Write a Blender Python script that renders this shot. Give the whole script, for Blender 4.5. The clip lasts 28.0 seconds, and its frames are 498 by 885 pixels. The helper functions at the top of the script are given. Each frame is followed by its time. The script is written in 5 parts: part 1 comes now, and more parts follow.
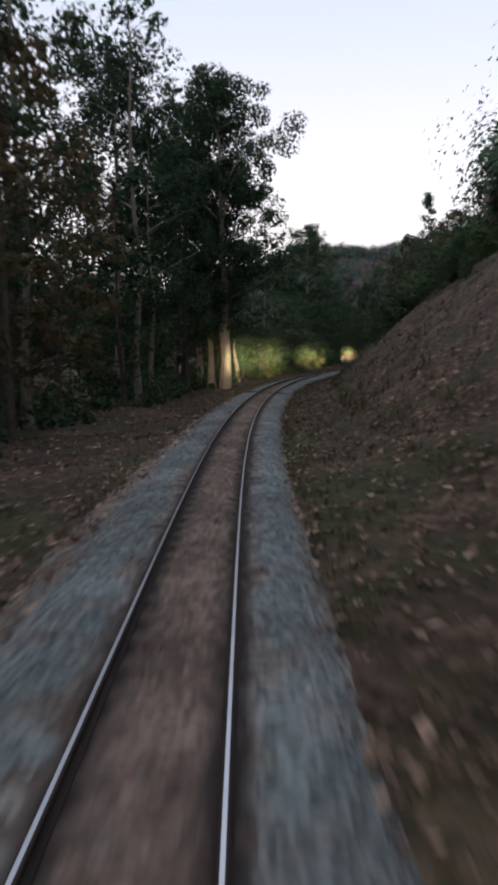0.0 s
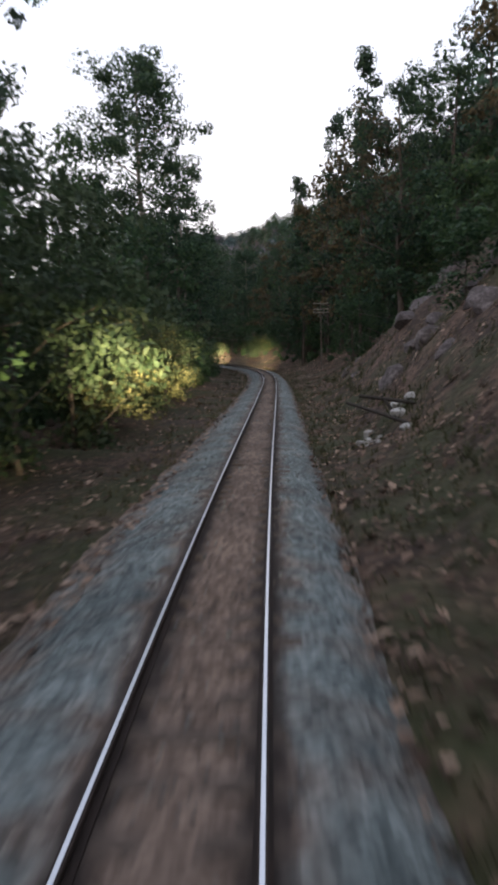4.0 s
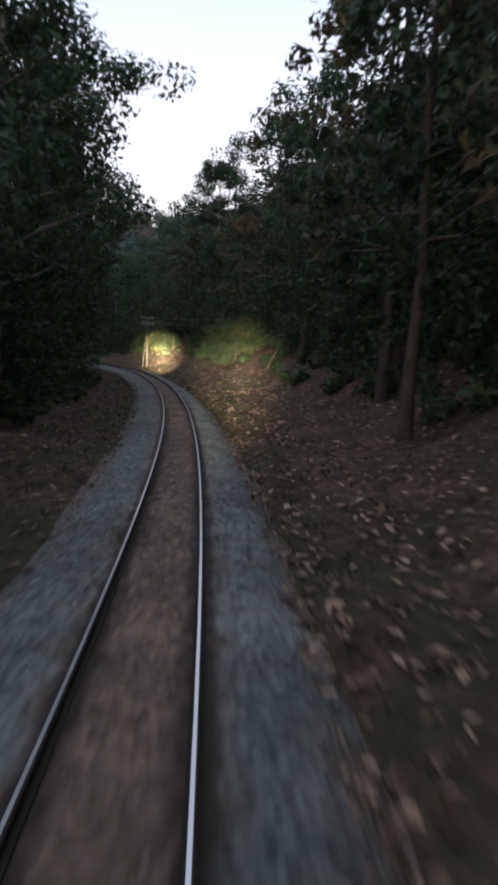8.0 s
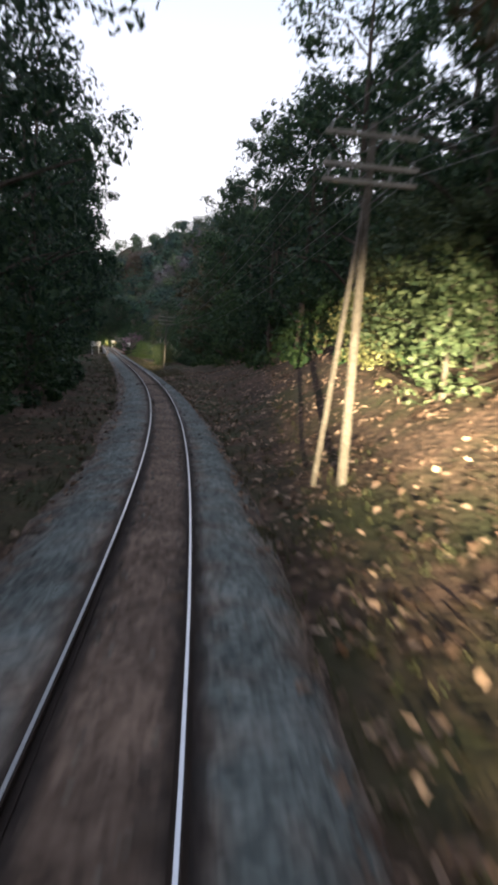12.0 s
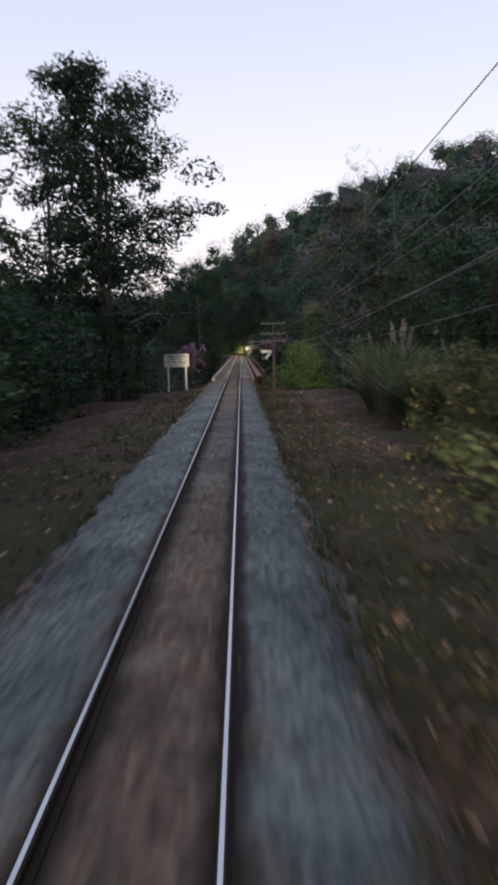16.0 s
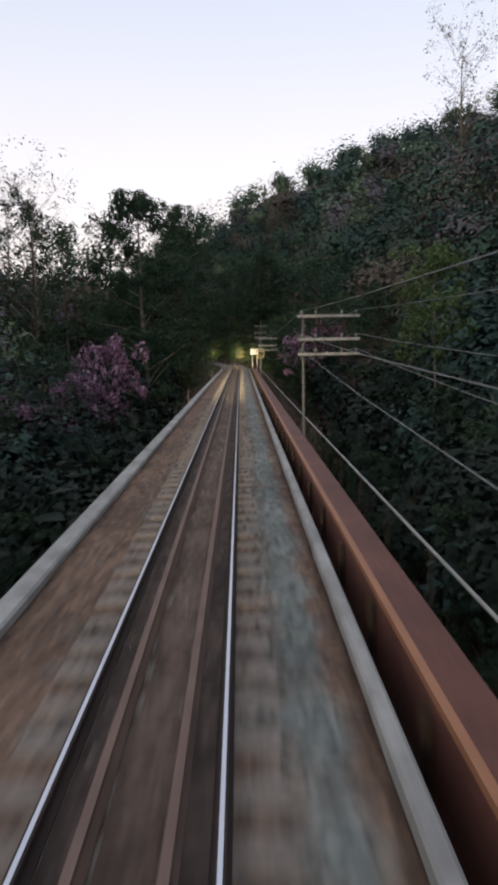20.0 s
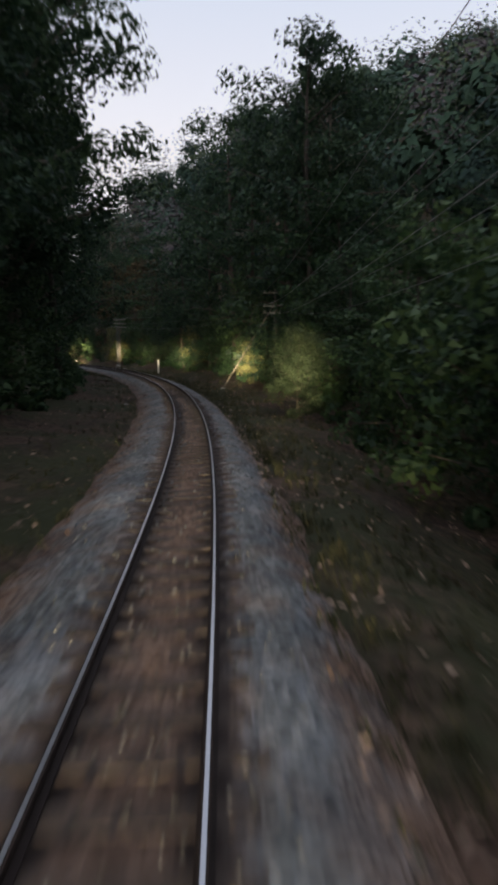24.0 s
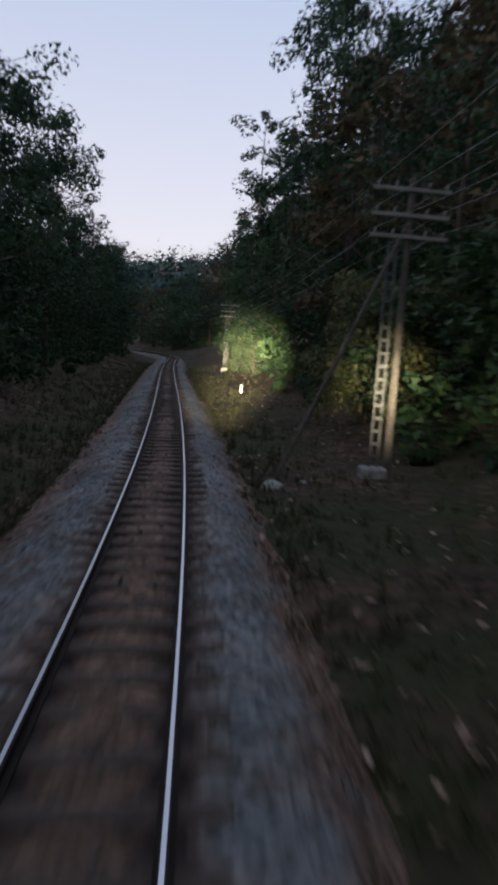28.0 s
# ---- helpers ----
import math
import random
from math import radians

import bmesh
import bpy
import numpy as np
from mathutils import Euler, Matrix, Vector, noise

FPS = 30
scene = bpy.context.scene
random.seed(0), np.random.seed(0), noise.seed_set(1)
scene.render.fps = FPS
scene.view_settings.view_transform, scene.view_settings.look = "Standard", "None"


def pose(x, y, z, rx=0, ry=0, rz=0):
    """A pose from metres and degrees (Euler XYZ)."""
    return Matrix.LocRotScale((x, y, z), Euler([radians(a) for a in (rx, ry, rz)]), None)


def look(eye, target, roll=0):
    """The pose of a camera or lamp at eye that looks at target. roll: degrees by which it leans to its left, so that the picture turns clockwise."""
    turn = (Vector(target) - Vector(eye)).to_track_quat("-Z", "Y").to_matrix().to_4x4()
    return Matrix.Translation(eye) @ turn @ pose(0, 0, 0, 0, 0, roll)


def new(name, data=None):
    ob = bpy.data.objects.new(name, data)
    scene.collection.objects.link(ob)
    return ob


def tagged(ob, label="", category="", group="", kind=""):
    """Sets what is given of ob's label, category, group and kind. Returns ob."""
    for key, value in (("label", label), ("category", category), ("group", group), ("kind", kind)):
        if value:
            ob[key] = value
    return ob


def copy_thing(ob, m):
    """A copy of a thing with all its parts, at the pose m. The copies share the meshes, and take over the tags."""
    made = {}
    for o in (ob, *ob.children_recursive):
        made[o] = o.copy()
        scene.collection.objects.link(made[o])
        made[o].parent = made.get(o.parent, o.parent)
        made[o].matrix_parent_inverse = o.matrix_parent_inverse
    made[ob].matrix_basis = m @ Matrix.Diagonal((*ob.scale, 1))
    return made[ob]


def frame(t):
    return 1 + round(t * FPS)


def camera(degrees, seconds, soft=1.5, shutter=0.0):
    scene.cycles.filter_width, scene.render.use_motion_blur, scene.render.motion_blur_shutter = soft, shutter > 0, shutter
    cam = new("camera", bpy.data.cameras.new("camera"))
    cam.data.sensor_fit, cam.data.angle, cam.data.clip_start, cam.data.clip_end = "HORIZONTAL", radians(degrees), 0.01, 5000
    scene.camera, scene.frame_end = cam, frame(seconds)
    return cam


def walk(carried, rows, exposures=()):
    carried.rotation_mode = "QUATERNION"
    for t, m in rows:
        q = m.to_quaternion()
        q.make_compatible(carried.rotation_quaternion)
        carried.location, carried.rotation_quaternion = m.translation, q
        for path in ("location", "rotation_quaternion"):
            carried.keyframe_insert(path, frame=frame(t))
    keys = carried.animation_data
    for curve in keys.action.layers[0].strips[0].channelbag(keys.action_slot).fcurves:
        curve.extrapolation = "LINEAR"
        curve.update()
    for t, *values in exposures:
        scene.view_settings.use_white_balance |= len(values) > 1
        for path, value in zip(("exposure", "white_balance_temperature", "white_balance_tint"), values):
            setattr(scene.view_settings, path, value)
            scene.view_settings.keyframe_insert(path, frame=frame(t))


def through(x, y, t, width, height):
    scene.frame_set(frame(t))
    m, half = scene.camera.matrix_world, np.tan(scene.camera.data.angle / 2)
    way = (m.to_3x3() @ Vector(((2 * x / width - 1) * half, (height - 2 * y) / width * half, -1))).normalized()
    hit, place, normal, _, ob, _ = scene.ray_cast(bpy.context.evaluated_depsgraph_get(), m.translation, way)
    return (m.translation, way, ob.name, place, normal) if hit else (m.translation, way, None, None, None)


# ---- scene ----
# Dusk ride along a metre-gauge hill railway: forest, a cutting, a girder bridge, forest again.
cam = camera(37.48, 28.0, soft=3.7, shutter=0.36)
PATH = [
    (0, 0.590, 10.007, 2.655, 83.038, 0.094, 0.396), (0.5, 0.469, 21.809, 2.650, 82.998, 0.291, 0.362),
    (1, 0.528, 33.589, 2.645, 83.005, 0.951, 0.051), (1.5, 0.943, 45.285, 2.640, 82.905, 1.752, -1.206),
    (2, 1.742, 57.058, 2.639, 82.843, 2.029, -2.937), (2.5, 2.942, 68.801, 2.638, 82.845, 2.107, -4.938),
    (3, 4.536, 80.433, 2.641, 82.985, 1.938, -6.938), (3.5, 6.498, 91.859, 2.643, 82.990, 2.006, -8.810),
    (4, 8.725, 102.963, 2.648, 82.919, 1.907, -10.613), (4.5, 11.104, 113.798, 2.653, 82.786, 1.583, -12.191),
    (5, 13.580, 124.661, 2.659, 82.817, 1.107, -13.016), (5.5, 16.076, 135.538, 2.665, 82.922, 0.536, -13.404),
    (6, 18.558, 146.409, 2.672, 83.025, -0.030, -13.628), (6.5, 21.005, 157.251, 2.678, 83.056, -0.547, -13.717),
    (7, 23.368, 168.050, 2.684, 82.957, -1.017, -13.547), (7.5, 25.547, 178.835, 2.688, 82.903, -1.487, -12.795),
    (8, 27.495, 189.686, 2.692, 82.997, -1.997, -11.812), (8.5, 29.187, 200.658, 2.694, 83.108, -2.371, -10.615),
    (9, 30.600, 211.833, 2.695, 83.072, -2.783, -9.235), (9.5, 31.712, 223.102, 2.697, 83.050, -3.111, -7.790),
    (10, 32.547, 234.621, 2.698, 83.042, -3.619, -6.395), (10.5, 33.080, 246.107, 2.700, 83.175, -4.214, -4.957),
    (11, 33.320, 257.694, 2.702, 83.214, -4.771, -3.392), (11.5, 33.271, 269.546, 2.702, 83.032, -4.691, -1.624),
    (12, 32.861, 281.770, 2.702, 82.849, -4.208, 0.255), (12.5, 32.008, 294.337, 2.700, 82.657, -3.427, 2.315),
    (13, 30.658, 307.209, 2.697, 82.459, -2.575, 4.392), (13.5, 28.817, 320.354, 2.693, 82.272, -1.857, 6.359),
    (14, 26.533, 333.750, 2.689, 82.133, -1.356, 8.242), (14.5, 23.919, 347.351, 2.683, 82.249, -0.556, 9.693),
    (15, 21.111, 361.137, 2.678, 82.449, 0.305, 10.679), (15.5, 18.227, 375.067, 2.674, 82.493, 1.067, 11.129),
    (16, 15.322, 389.081, 2.672, 82.564, 1.445, 11.226), (16.5, 12.382, 403.209, 2.671, 82.567, 1.433, 11.237),
    (17, 9.402, 417.388, 2.671, 82.454, 1.353, 11.243), (17.5, 6.418, 431.543, 2.670, 82.350, 1.143, 11.259),
    (18, 3.449, 445.703, 2.667, 82.413, 1.139, 11.220), (18.5, 0.478, 459.847, 2.664, 82.417, 1.094, 11.235),
    (19, -2.495, 474.003, 2.660, 82.577, 0.986, 11.224), (19.5, -5.496, 488.221, 2.658, 82.740, 0.878, 11.226),
    (20, -8.519, 502.541, 2.657, 82.694, 0.920, 11.185), (20.5, -11.546, 516.948, 2.656, 82.752, 0.985, 11.196),
    (21, -14.532, 531.192, 2.657, 82.704, 0.967, 11.239), (21.5, -17.474, 545.259, 2.658, 82.785, 0.956, 11.271),
    (22, -20.363, 559.107, 2.661, 82.800, 0.768, 11.260), (22.5, -23.190, 572.693, 2.665, 82.756, 0.568, 11.181),
    (23, -25.952, 585.976, 2.669, 82.672, 0.354, 11.045), (23.5, -28.672, 598.908, 2.673, 82.580, 0.172, 11.049),
    (24, -31.434, 611.431, 2.677, 82.524, 0.003, 11.460), (24.5, -34.390, 623.637, 2.681, 82.610, -0.500, 12.299),
    (25, -37.694, 635.552, 2.684, 82.773, -1.252, 13.741), (25.5, -41.427, 647.090, 2.687, 82.655, -2.156, 15.660),
    (26, -45.635, 658.251, 2.689, 82.695, -3.152, 18.146), (26.5, -50.303, 669.089, 2.690, 82.687, -3.737, 20.914),
    (27, -55.404, 679.512, 2.690, 82.746, -3.998, 23.822), (27.5, -60.905, 689.506, 2.689, 82.604, -3.990, 26.806),
    (28, -66.756, 699.090, 2.688, 82.414, -3.932, 29.600),
]

EXPOSURES = [
    (0.0, -0.05, 7200, 12), (1.0, 0.26, 7200, 12), (2.0, 0.5, 7200, 12), (3.0, 0.42, 7200, 12), (5.5, 0.46, 7200, 12), (7.0, 0.54, 7100, 12), (8.0, 0.16, 6900, 12), (10.0, 0.0, 7000, 12),
    (11.0, 0.16, 6900, 12), (11.5, 0.2, 6900, 12), (14.0, 0.42, 6900, 11), (15.0, -0.1, 6900, 14), (16.0, -0.18, 6900, 14), (17.0, -0.28, 6900, 14), (18.0, -0.16, 6900, 13), (20.0, -0.1, 7300, 13),
    (23.5, -0.3, 7300, 12), (25.0, -0.12, 7100, 12), (26.0, -0.36, 6900, 12), (27.0, -0.48, 6450, 12), (28.0, -0.5, 6400, 13)]
walk(cam, [(t, pose(x, y, z, a, b, c)) for t, x, y, z, a, b, c in PATH], EXPOSURES)

# ---- world and lights ----
world = bpy.data.worlds.new("dusk_sky")
scene.world = world
world.use_nodes = True
wn = world.node_tree.nodes
sky = wn.new("ShaderNodeTexSky")
sky.sky_type = "NISHITA"
sky.sun_disc = False
sky.sun_elevation = radians(6.0)
sky.sun_rotation = radians(200.0)
sky.altitude = 600.0
sky.air_density = 1.0
sky.dust_density = 2.0
sky.ozone_density = 1.6
wn["Background"].inputs["Strength"].default_value = 0.15
veil = wn.new("ShaderNodeMix")
veil.data_type = "RGBA"
veil.inputs["Factor"].default_value = 0.66
haze = wn.new("ShaderNodeValToRGB")  # thin cloud: pinkish white low down, blue-grey higher up
haze.color_ramp.elements[0].color, haze.color_ramp.elements[1].color = (.93, .86, .89, 1), (.535, .615, .79, 1)
haze.color_ramp.elements[0].position, haze.color_ramp.elements[1].position = .02, .42
gain = wn.new("ShaderNodeVectorMath")
gain.operation = "SCALE"
gain.inputs["Scale"].default_value = 13.2
place = wn.new("ShaderNodeTexCoord")
height = wn.new("ShaderNodeSeparateXYZ")
world.node_tree.links.new(place.outputs["Generated"], height.inputs["Vector"])
world.node_tree.links.new(height.outputs["Z"], haze.inputs["Fac"])
world.node_tree.links.new(haze.outputs["Color"], gain.inputs[0])
world.node_tree.links.new(gain.outputs["Vector"], veil.inputs["B"])
world.node_tree.links.new(sky.outputs["Color"], veil.inputs["A"])
world.node_tree.links.new(veil.outputs["Result"], wn["Background"].inputs["Color"])

sun_data = bpy.data.lights.new("sun", "SUN")
sun_data.energy = 0.35
sun_data.angle = radians(30)
sun_data.color = (1.0, 0.93, 0.86)
sun = new("sun", sun_data)
sun.matrix_world = look((0, 0, 60), (0.55, 0.9, 59.2))


# ---- the line of the railway ----
# curvature (1/1000 m, positive to the left) every 12 m and cant (degrees) every 24 m, from 10 m behind the start
KAPPA = [1.96, -0.01, -1.75, -2.68, -2.86, -2.89, -3.01, -2.77, -2.19, -1.31, -0.39, 0.05, 0.15, 0.42, 1.14, 1.94, 2.35, 2.43, 2.35, 2.28, 2.23, 2.27, 2.35, 2.62, 2.95, 2.92, 2.53, 2.09, 1.64, 0.93, 0.36, 0.04, -0.07, 0.02, 0.09, 0.05, -0.01, 0.01, -0.02, -0, 0.07, 0.02, -0.02, -0.02, -0.02, -0.05, -0.08, -0.04, -0.03, -0.01, 0.27, 0.92, 1.88, 2.92, 3.63, 4, 4.02, 4.18, 4.28, 3.92, 2.9, 1.57, 0.62, 0.09, -0.25, -0.47, -0.63, -0.72, -0.77, -0.77, -0.75, -0.71, -0.66, -0.59, -0.52, -0.45, -0.39, -0.32]
CANT = [-0.51, -1.55, -2.68, -2.8, -2.13, -0.98, 0.3, 1.41, 2.24, 2.66, 3.09, 3.64, 3.32, 2.57, 1.89, 1.1, 0.52, 0.42, 0.38, 0, -0.47, -0.76, -0.86, -0.68, -0.2, 0.39, 0.96, 1.6, 2.05, 2.12, 1.93, 1.59, 1.22, 0.87, 0.57, 0.34, 0.16, 0.04, -0.04]
LINE_S = np.arange(-10.0, 921.0, 2.0)
_kap = np.interp(LINE_S, -10.0 + 12.0 * np.arange(len(KAPPA)), KAPPA) * 1e-3
_kap = np.where(LINE_S > 806, np.interp(LINE_S, [806, 822, 920], [0.0, .009, .009]), _kap)
LINE_H = np.concatenate([[0.0], np.cumsum((_kap[1:] + _kap[:-1]) / 2 * 2.0)])
_mid = (LINE_H[1:] + LINE_H[:-1]) / 2
LINE_X = np.concatenate([[0.0], np.cumsum(-np.sin(_mid) * 2.0)])
LINE_Y = np.concatenate([[0.0], np.cumsum(np.cos(_mid) * 2.0)])


def line(s, u=0.0, z=0.0, canted=False):
    """World place at s metres along the line, u metres to its right and z above rail level (arrays or numbers)."""
    s, u, z = np.asarray(s, float), np.asarray(u, float), np.asarray(z, float)
    h = np.interp(s, LINE_S, LINE_H)
    if canted:
        c = np.radians(np.interp(s, -10.0 + 24.0 * np.arange(len(CANT)), CANT))
        u, z = u * np.cos(c) - z * np.sin(c), u * np.sin(c) + z * np.cos(c)
    over = np.where(s < LINE_S[0], s - LINE_S[0], np.where(s > LINE_S[-1], s - LINE_S[-1], 0.0))
    x = np.interp(s, LINE_S, LINE_X) + np.cos(h) * u - np.sin(h) * over
    y = np.interp(s, LINE_S, LINE_Y) + np.sin(h) * u + np.cos(h) * over
    return np.stack(np.broadcast_arrays(x, y, z), -1)


def heading(s):
    return float(np.interp(s, LINE_S, LINE_H))


def to_line(x, y):
    """s and u of world places (flat arrays)."""
    s, u = np.empty(len(x)), np.empty(len(x))
    for i in range(0, len(x), 20000):
        j = slice(i, i + 20000)
        d = (x[j, None] - LINE_X) ** 2 + (y[j, None] - LINE_Y) ** 2
        n = d.argmin(1)
        dx, dy, h = x[j] - LINE_X[n], y[j] - LINE_Y[n], LINE_H[n]
        s[j] = LINE_S[n] - dx * np.sin(h) + dy * np.cos(h)
        u[j] = dx * np.cos(h) + dy * np.sin(h)
        inner = (n > 0) & (n < len(LINE_S) - 1)
        s[j] = np.where(inner, np.clip(s[j], LINE_S[n] - 2, LINE_S[n] + 2), s[j])
    return s, u


# ground level at 2.2, 4, 8, 14, 25, 45, 90 and 180 m from the line
OFFSETS = (0.0, 2.2, 4.0, 8.0, 14.0, 25.0, 45.0, 90.0, 180.0)
RIGHT = {
    -60: (-.42, -.1, 2.6, 6.5, 13, 23, 45, 70), 60: (-.42, -.1, 3.0, 7.5, 14, 24, 45, 70), 105: (-.42, -.3, 4.2, 10, 17, 28, 50, 80),
    138: (-.42, -.3, 4.0, 9.5, 17, 28, 50, 80), 165: (-.42, -.4, .8, 5.5, 15, 30, 52, 78), 225: (-.42, -.45, .3, 4.5, 14, 30, 52, 78),
    262: (-.42, -.2, 1.6, 6, 14, 30, 55, 80), 305: (-.42, 0, 2.6, 6.5, 13, 28, 55, 80), 345: (-.42, -.2, 1.0, 3, 8, 20, 45, 75),
    380: (-.6, -.6, -.6, 0, 4, 13, 38, 70), 443: (-.6, -.65, -1.2, -2, -1, 9, 35, 75), 451: (-.7, -1.2, -4, -6, -5, 6, 35, 75),
    470: (-8, -9, -11, -12, -10, 0, 32, 75), 525: (-13, -13, -14, -14, -11, 0, 33, 74), 575: (-11, -12, -13, -13, -9, 7, 39, 76),
    598: (-.8, -3, -6, -8, -3, 12, 43, 79), 620: (-.5, -.9, -3, -4, 2, 17, 46, 84), 650: (-.5, -.7, -1, 0, 7, 22, 49, 86),
    690: (-.5, -.6, -.2, 2, 9, 22, 46, 80), 760: (-.5, -.6, 0, 3, 11, 26, 51, 88), 828: (-.5, -.1, 2.6, 8, 21, 44, 72, 105),
    852: (-.5, -.5, .3, 1.5, 3.5, 6, 10, 26), 920: (-.5, -.4, .4, 1.6, 4, 7, 11, 28)}
LEFT = {
    -60: (-.5, -.6, -.9, -1.4, -2.2, -3, -4, 0), 100: (-.5, -.6, -.8, -1, -1.5, -2, -2, 6), 160: (-.5, -.5, -.2, .4, 1.2, 3, 10, 25),
    250: (-.5, -.6, -.5, 0, 1, 3, 10, 25), 345: (-.6, -.6, -.6, -1, -2, -3, 0, 15), 444: (-.6, -.6, -.9, -2.5, -5, -7, -5, 10),
    451: (-.8, -2, -4, -6, -8, -9, -6, 10), 470: (-8, -9, -11, -12, -12, -10, -5, 12), 525: (-13, -13, -14, -14, -12, -9, -2, 16),
    575: (-11, -11, -11, -10, -8, -4, 5, 22), 598: (-.8, -1.5, -3, -4, -3, 0, 9, 25), 620: (-.6, -.5, -.4, 0, 1, 3, 10, 26),
    700: (-.6, -.4, .3, 1.2, 3, 6, 14, 28), 920: (-.6, -.4, .4, 2, 5, 10, 20, 34)}


def _profile(table, s, d):
    keys = np.array(sorted(table), float)
    rows = np.array([[table[k][0], *table[k]] for k in sorted(table)], float)
    cols = np.stack([np.interp(s, keys, rows[:, j]) for j in range(rows.shape[1])], -1)
    j = np.clip(np.searchsorted(OFFSETS, d, side="right") - 1, 0, len(OFFSETS) - 2)
    o = np.array(OFFSETS)
    f = np.clip((d - o[j]) / (o[j + 1] - o[j]), 0, 1.6)
    n = np.arange(len(d))
    return cols[n, j] * (1 - f) + cols[n, j + 1] * f


def wave(x, y, size, seed):
    """Smooth cheap noise, about -1 to 1."""
    r = np.random.RandomState(seed)
    out = 0.0
    for n in range(7):
        a, p, k = r.uniform(0, 6.283), r.uniform(0, 6.283), r.uniform(0.6, 1.7) * 6.283 / size
        out = out + np.sin(k * (x * np.cos(a) + y * np.sin(a)) + p)
    return out / 3.2


def ground_at(x, y):
    x, y = np.asarray(x, float).ravel(), np.asarray(y, float).ravel()
    s, u = to_line(x, y)
    d = np.abs(u)
    z = np.where(u > 0, _profile(RIGHT, s, d), _profile(LEFT, s, d))
    rough = np.clip((d - 2.4) / 5, 0, 1)
    z = z + rough * (0.16 * wave(x, y, 3.1, 1) + 0.35 * wave(x, y, 9.0, 2)) + np.clip((d - 14) / 60, 0, 1) * 3.5 * wave(x, y, 55.0, 3)
    far = np.clip((np.hypot(x + 20, y - 430) - 620) / 700, 0, 1)
    return z * (1 - far) + far * (30 + 18 * wave(x, y, 400.0, 4)) - np.clip(1.9 - d, 0, 1) * 0.35


GX = np.concatenate([-np.geomspace(2600, 200, 22), np.arange(-192, 126, 1.9), np.geomspace(131, 2600, 24)])
GY = np.concatenate([-np.geomspace(1800, 64, 16), np.arange(-60, 930, 2.4), np.geomspace(936, 3600, 24)])
GZ = ground_at(*np.meshgrid(GX, GY)).reshape(len(GY), len(GX))


def surf(x, y):
    """Level of the ground sheet itself under x, y."""
    x, y = np.asarray(x, float).ravel(), np.asarray(y, float).ravel()
    i = np.clip(np.searchsorted(GX, x) - 1, 0, len(GX) - 2)
    j = np.clip(np.searchsorted(GY, y) - 1, 0, len(GY) - 2)
    a, b = (x - GX[i]) / (GX[i + 1] - GX[i]), (y - GY[j]) / (GY[j + 1] - GY[j])
    return GZ[j, i] * (1 - a) * (1 - b) + GZ[j, i + 1] * a * (1 - b) + GZ[j + 1, i] * (1 - a) * b + GZ[j + 1, i + 1] * a * b


# ---- mesh helpers ----
def mesh_object(name, verts, faces, mats, parent=None, smooth=False, slots=None, label=""):
    me = bpy.data.meshes.new(name)
    me.from_pydata([tuple(v) for v in verts], [], [tuple(int(i) for i in f) for f in faces])
    for m in (mats if isinstance(mats, (list, tuple)) else [mats]):
        me.materials.append(m)
    if slots is not None:
        me.polygons.foreach_set("material_index", np.asarray(slots, dtype=np.int32))
    me.polygons.foreach_set("use_smooth", np.full(len(me.polygons), smooth))
    me.update()
    ob = new(name, me)
    if parent is not None:
        ob.parent = parent
    if label:
        tagged(ob, label)
    return ob


def part(name, bm, material, parent, label="", smooth=False):
    me = bpy.data.meshes.new(name)
    bm.to_mesh(me)
    bm.free()
    me.materials.append(material)
    me.polygons.foreach_set("use_smooth", np.full(len(me.polygons), smooth))
    ob = new(name, me)
    ob.parent = parent
    if label:
        tagged(ob, label)
    return ob


def empty(name, place, label, category, group="", turn=0.0):
    ob = new(name)
    ob.matrix_world = Matrix.Translation(place) @ Matrix.Rotation(turn, 4, "Z")
    ob.empty_display_size = 0.3
    return tagged(ob, label, category, group)


def box(bm, x0, x1, y0, y1, z0, z1, bevel=0.0, m=None):
    made = bmesh.ops.create_cube(bm, size=1.0)["verts"]
    for v in made:
        v.co = Vector((x0 + (v.co.x + .5) * (x1 - x0), y0 + (v.co.y + .5) * (y1 - y0), z0 + (v.co.z + .5) * (z1 - z0)))
        if m is not None:
            v.co = m @ v.co
    if bevel:
        edges = list({e for v in made for e in v.link_edges})
        bmesh.ops.bevel(bm, geom=edges, offset=bevel, segments=1, affect="EDGES")
    return bm


def rod(bm, a, b, r0, r1=None, sides=8):
    a, b = Vector(a), Vector(b)
    d = b - a
    m = Matrix.Translation((a + b) / 2) @ d.to_track_quat("Z", "Y").to_matrix().to_4x4()
    bmesh.ops.create_cone(bm, cap_ends=True, segments=sides, radius1=r0, radius2=r0 if r1 is None else r1, depth=d.length, matrix=m)
    return bm


def sweep(profile, ss, closed=True, canted=True, cap=True):
    """Verts and faces of a cross-section (u, z) drawn along the line."""
    n, prof = len(profile), np.array(profile, float)
    pts = np.concatenate([line(np.full(n, s), prof[:, 0], prof[:, 1], canted) for s in ss])
    faces = []
    m = n if closed else n - 1
    for i in range(len(ss) - 1):
        for j in range(m):
            k = (j + 1) % n
            faces.append((i * n + j, i * n + k, (i + 1) * n + k, (i + 1) * n + j))
    if closed and cap:
        faces.append(tuple(range(n)))
        faces.append(tuple(range((len(ss) - 1) * n, len(ss) * n))[::-1])
    return pts, faces


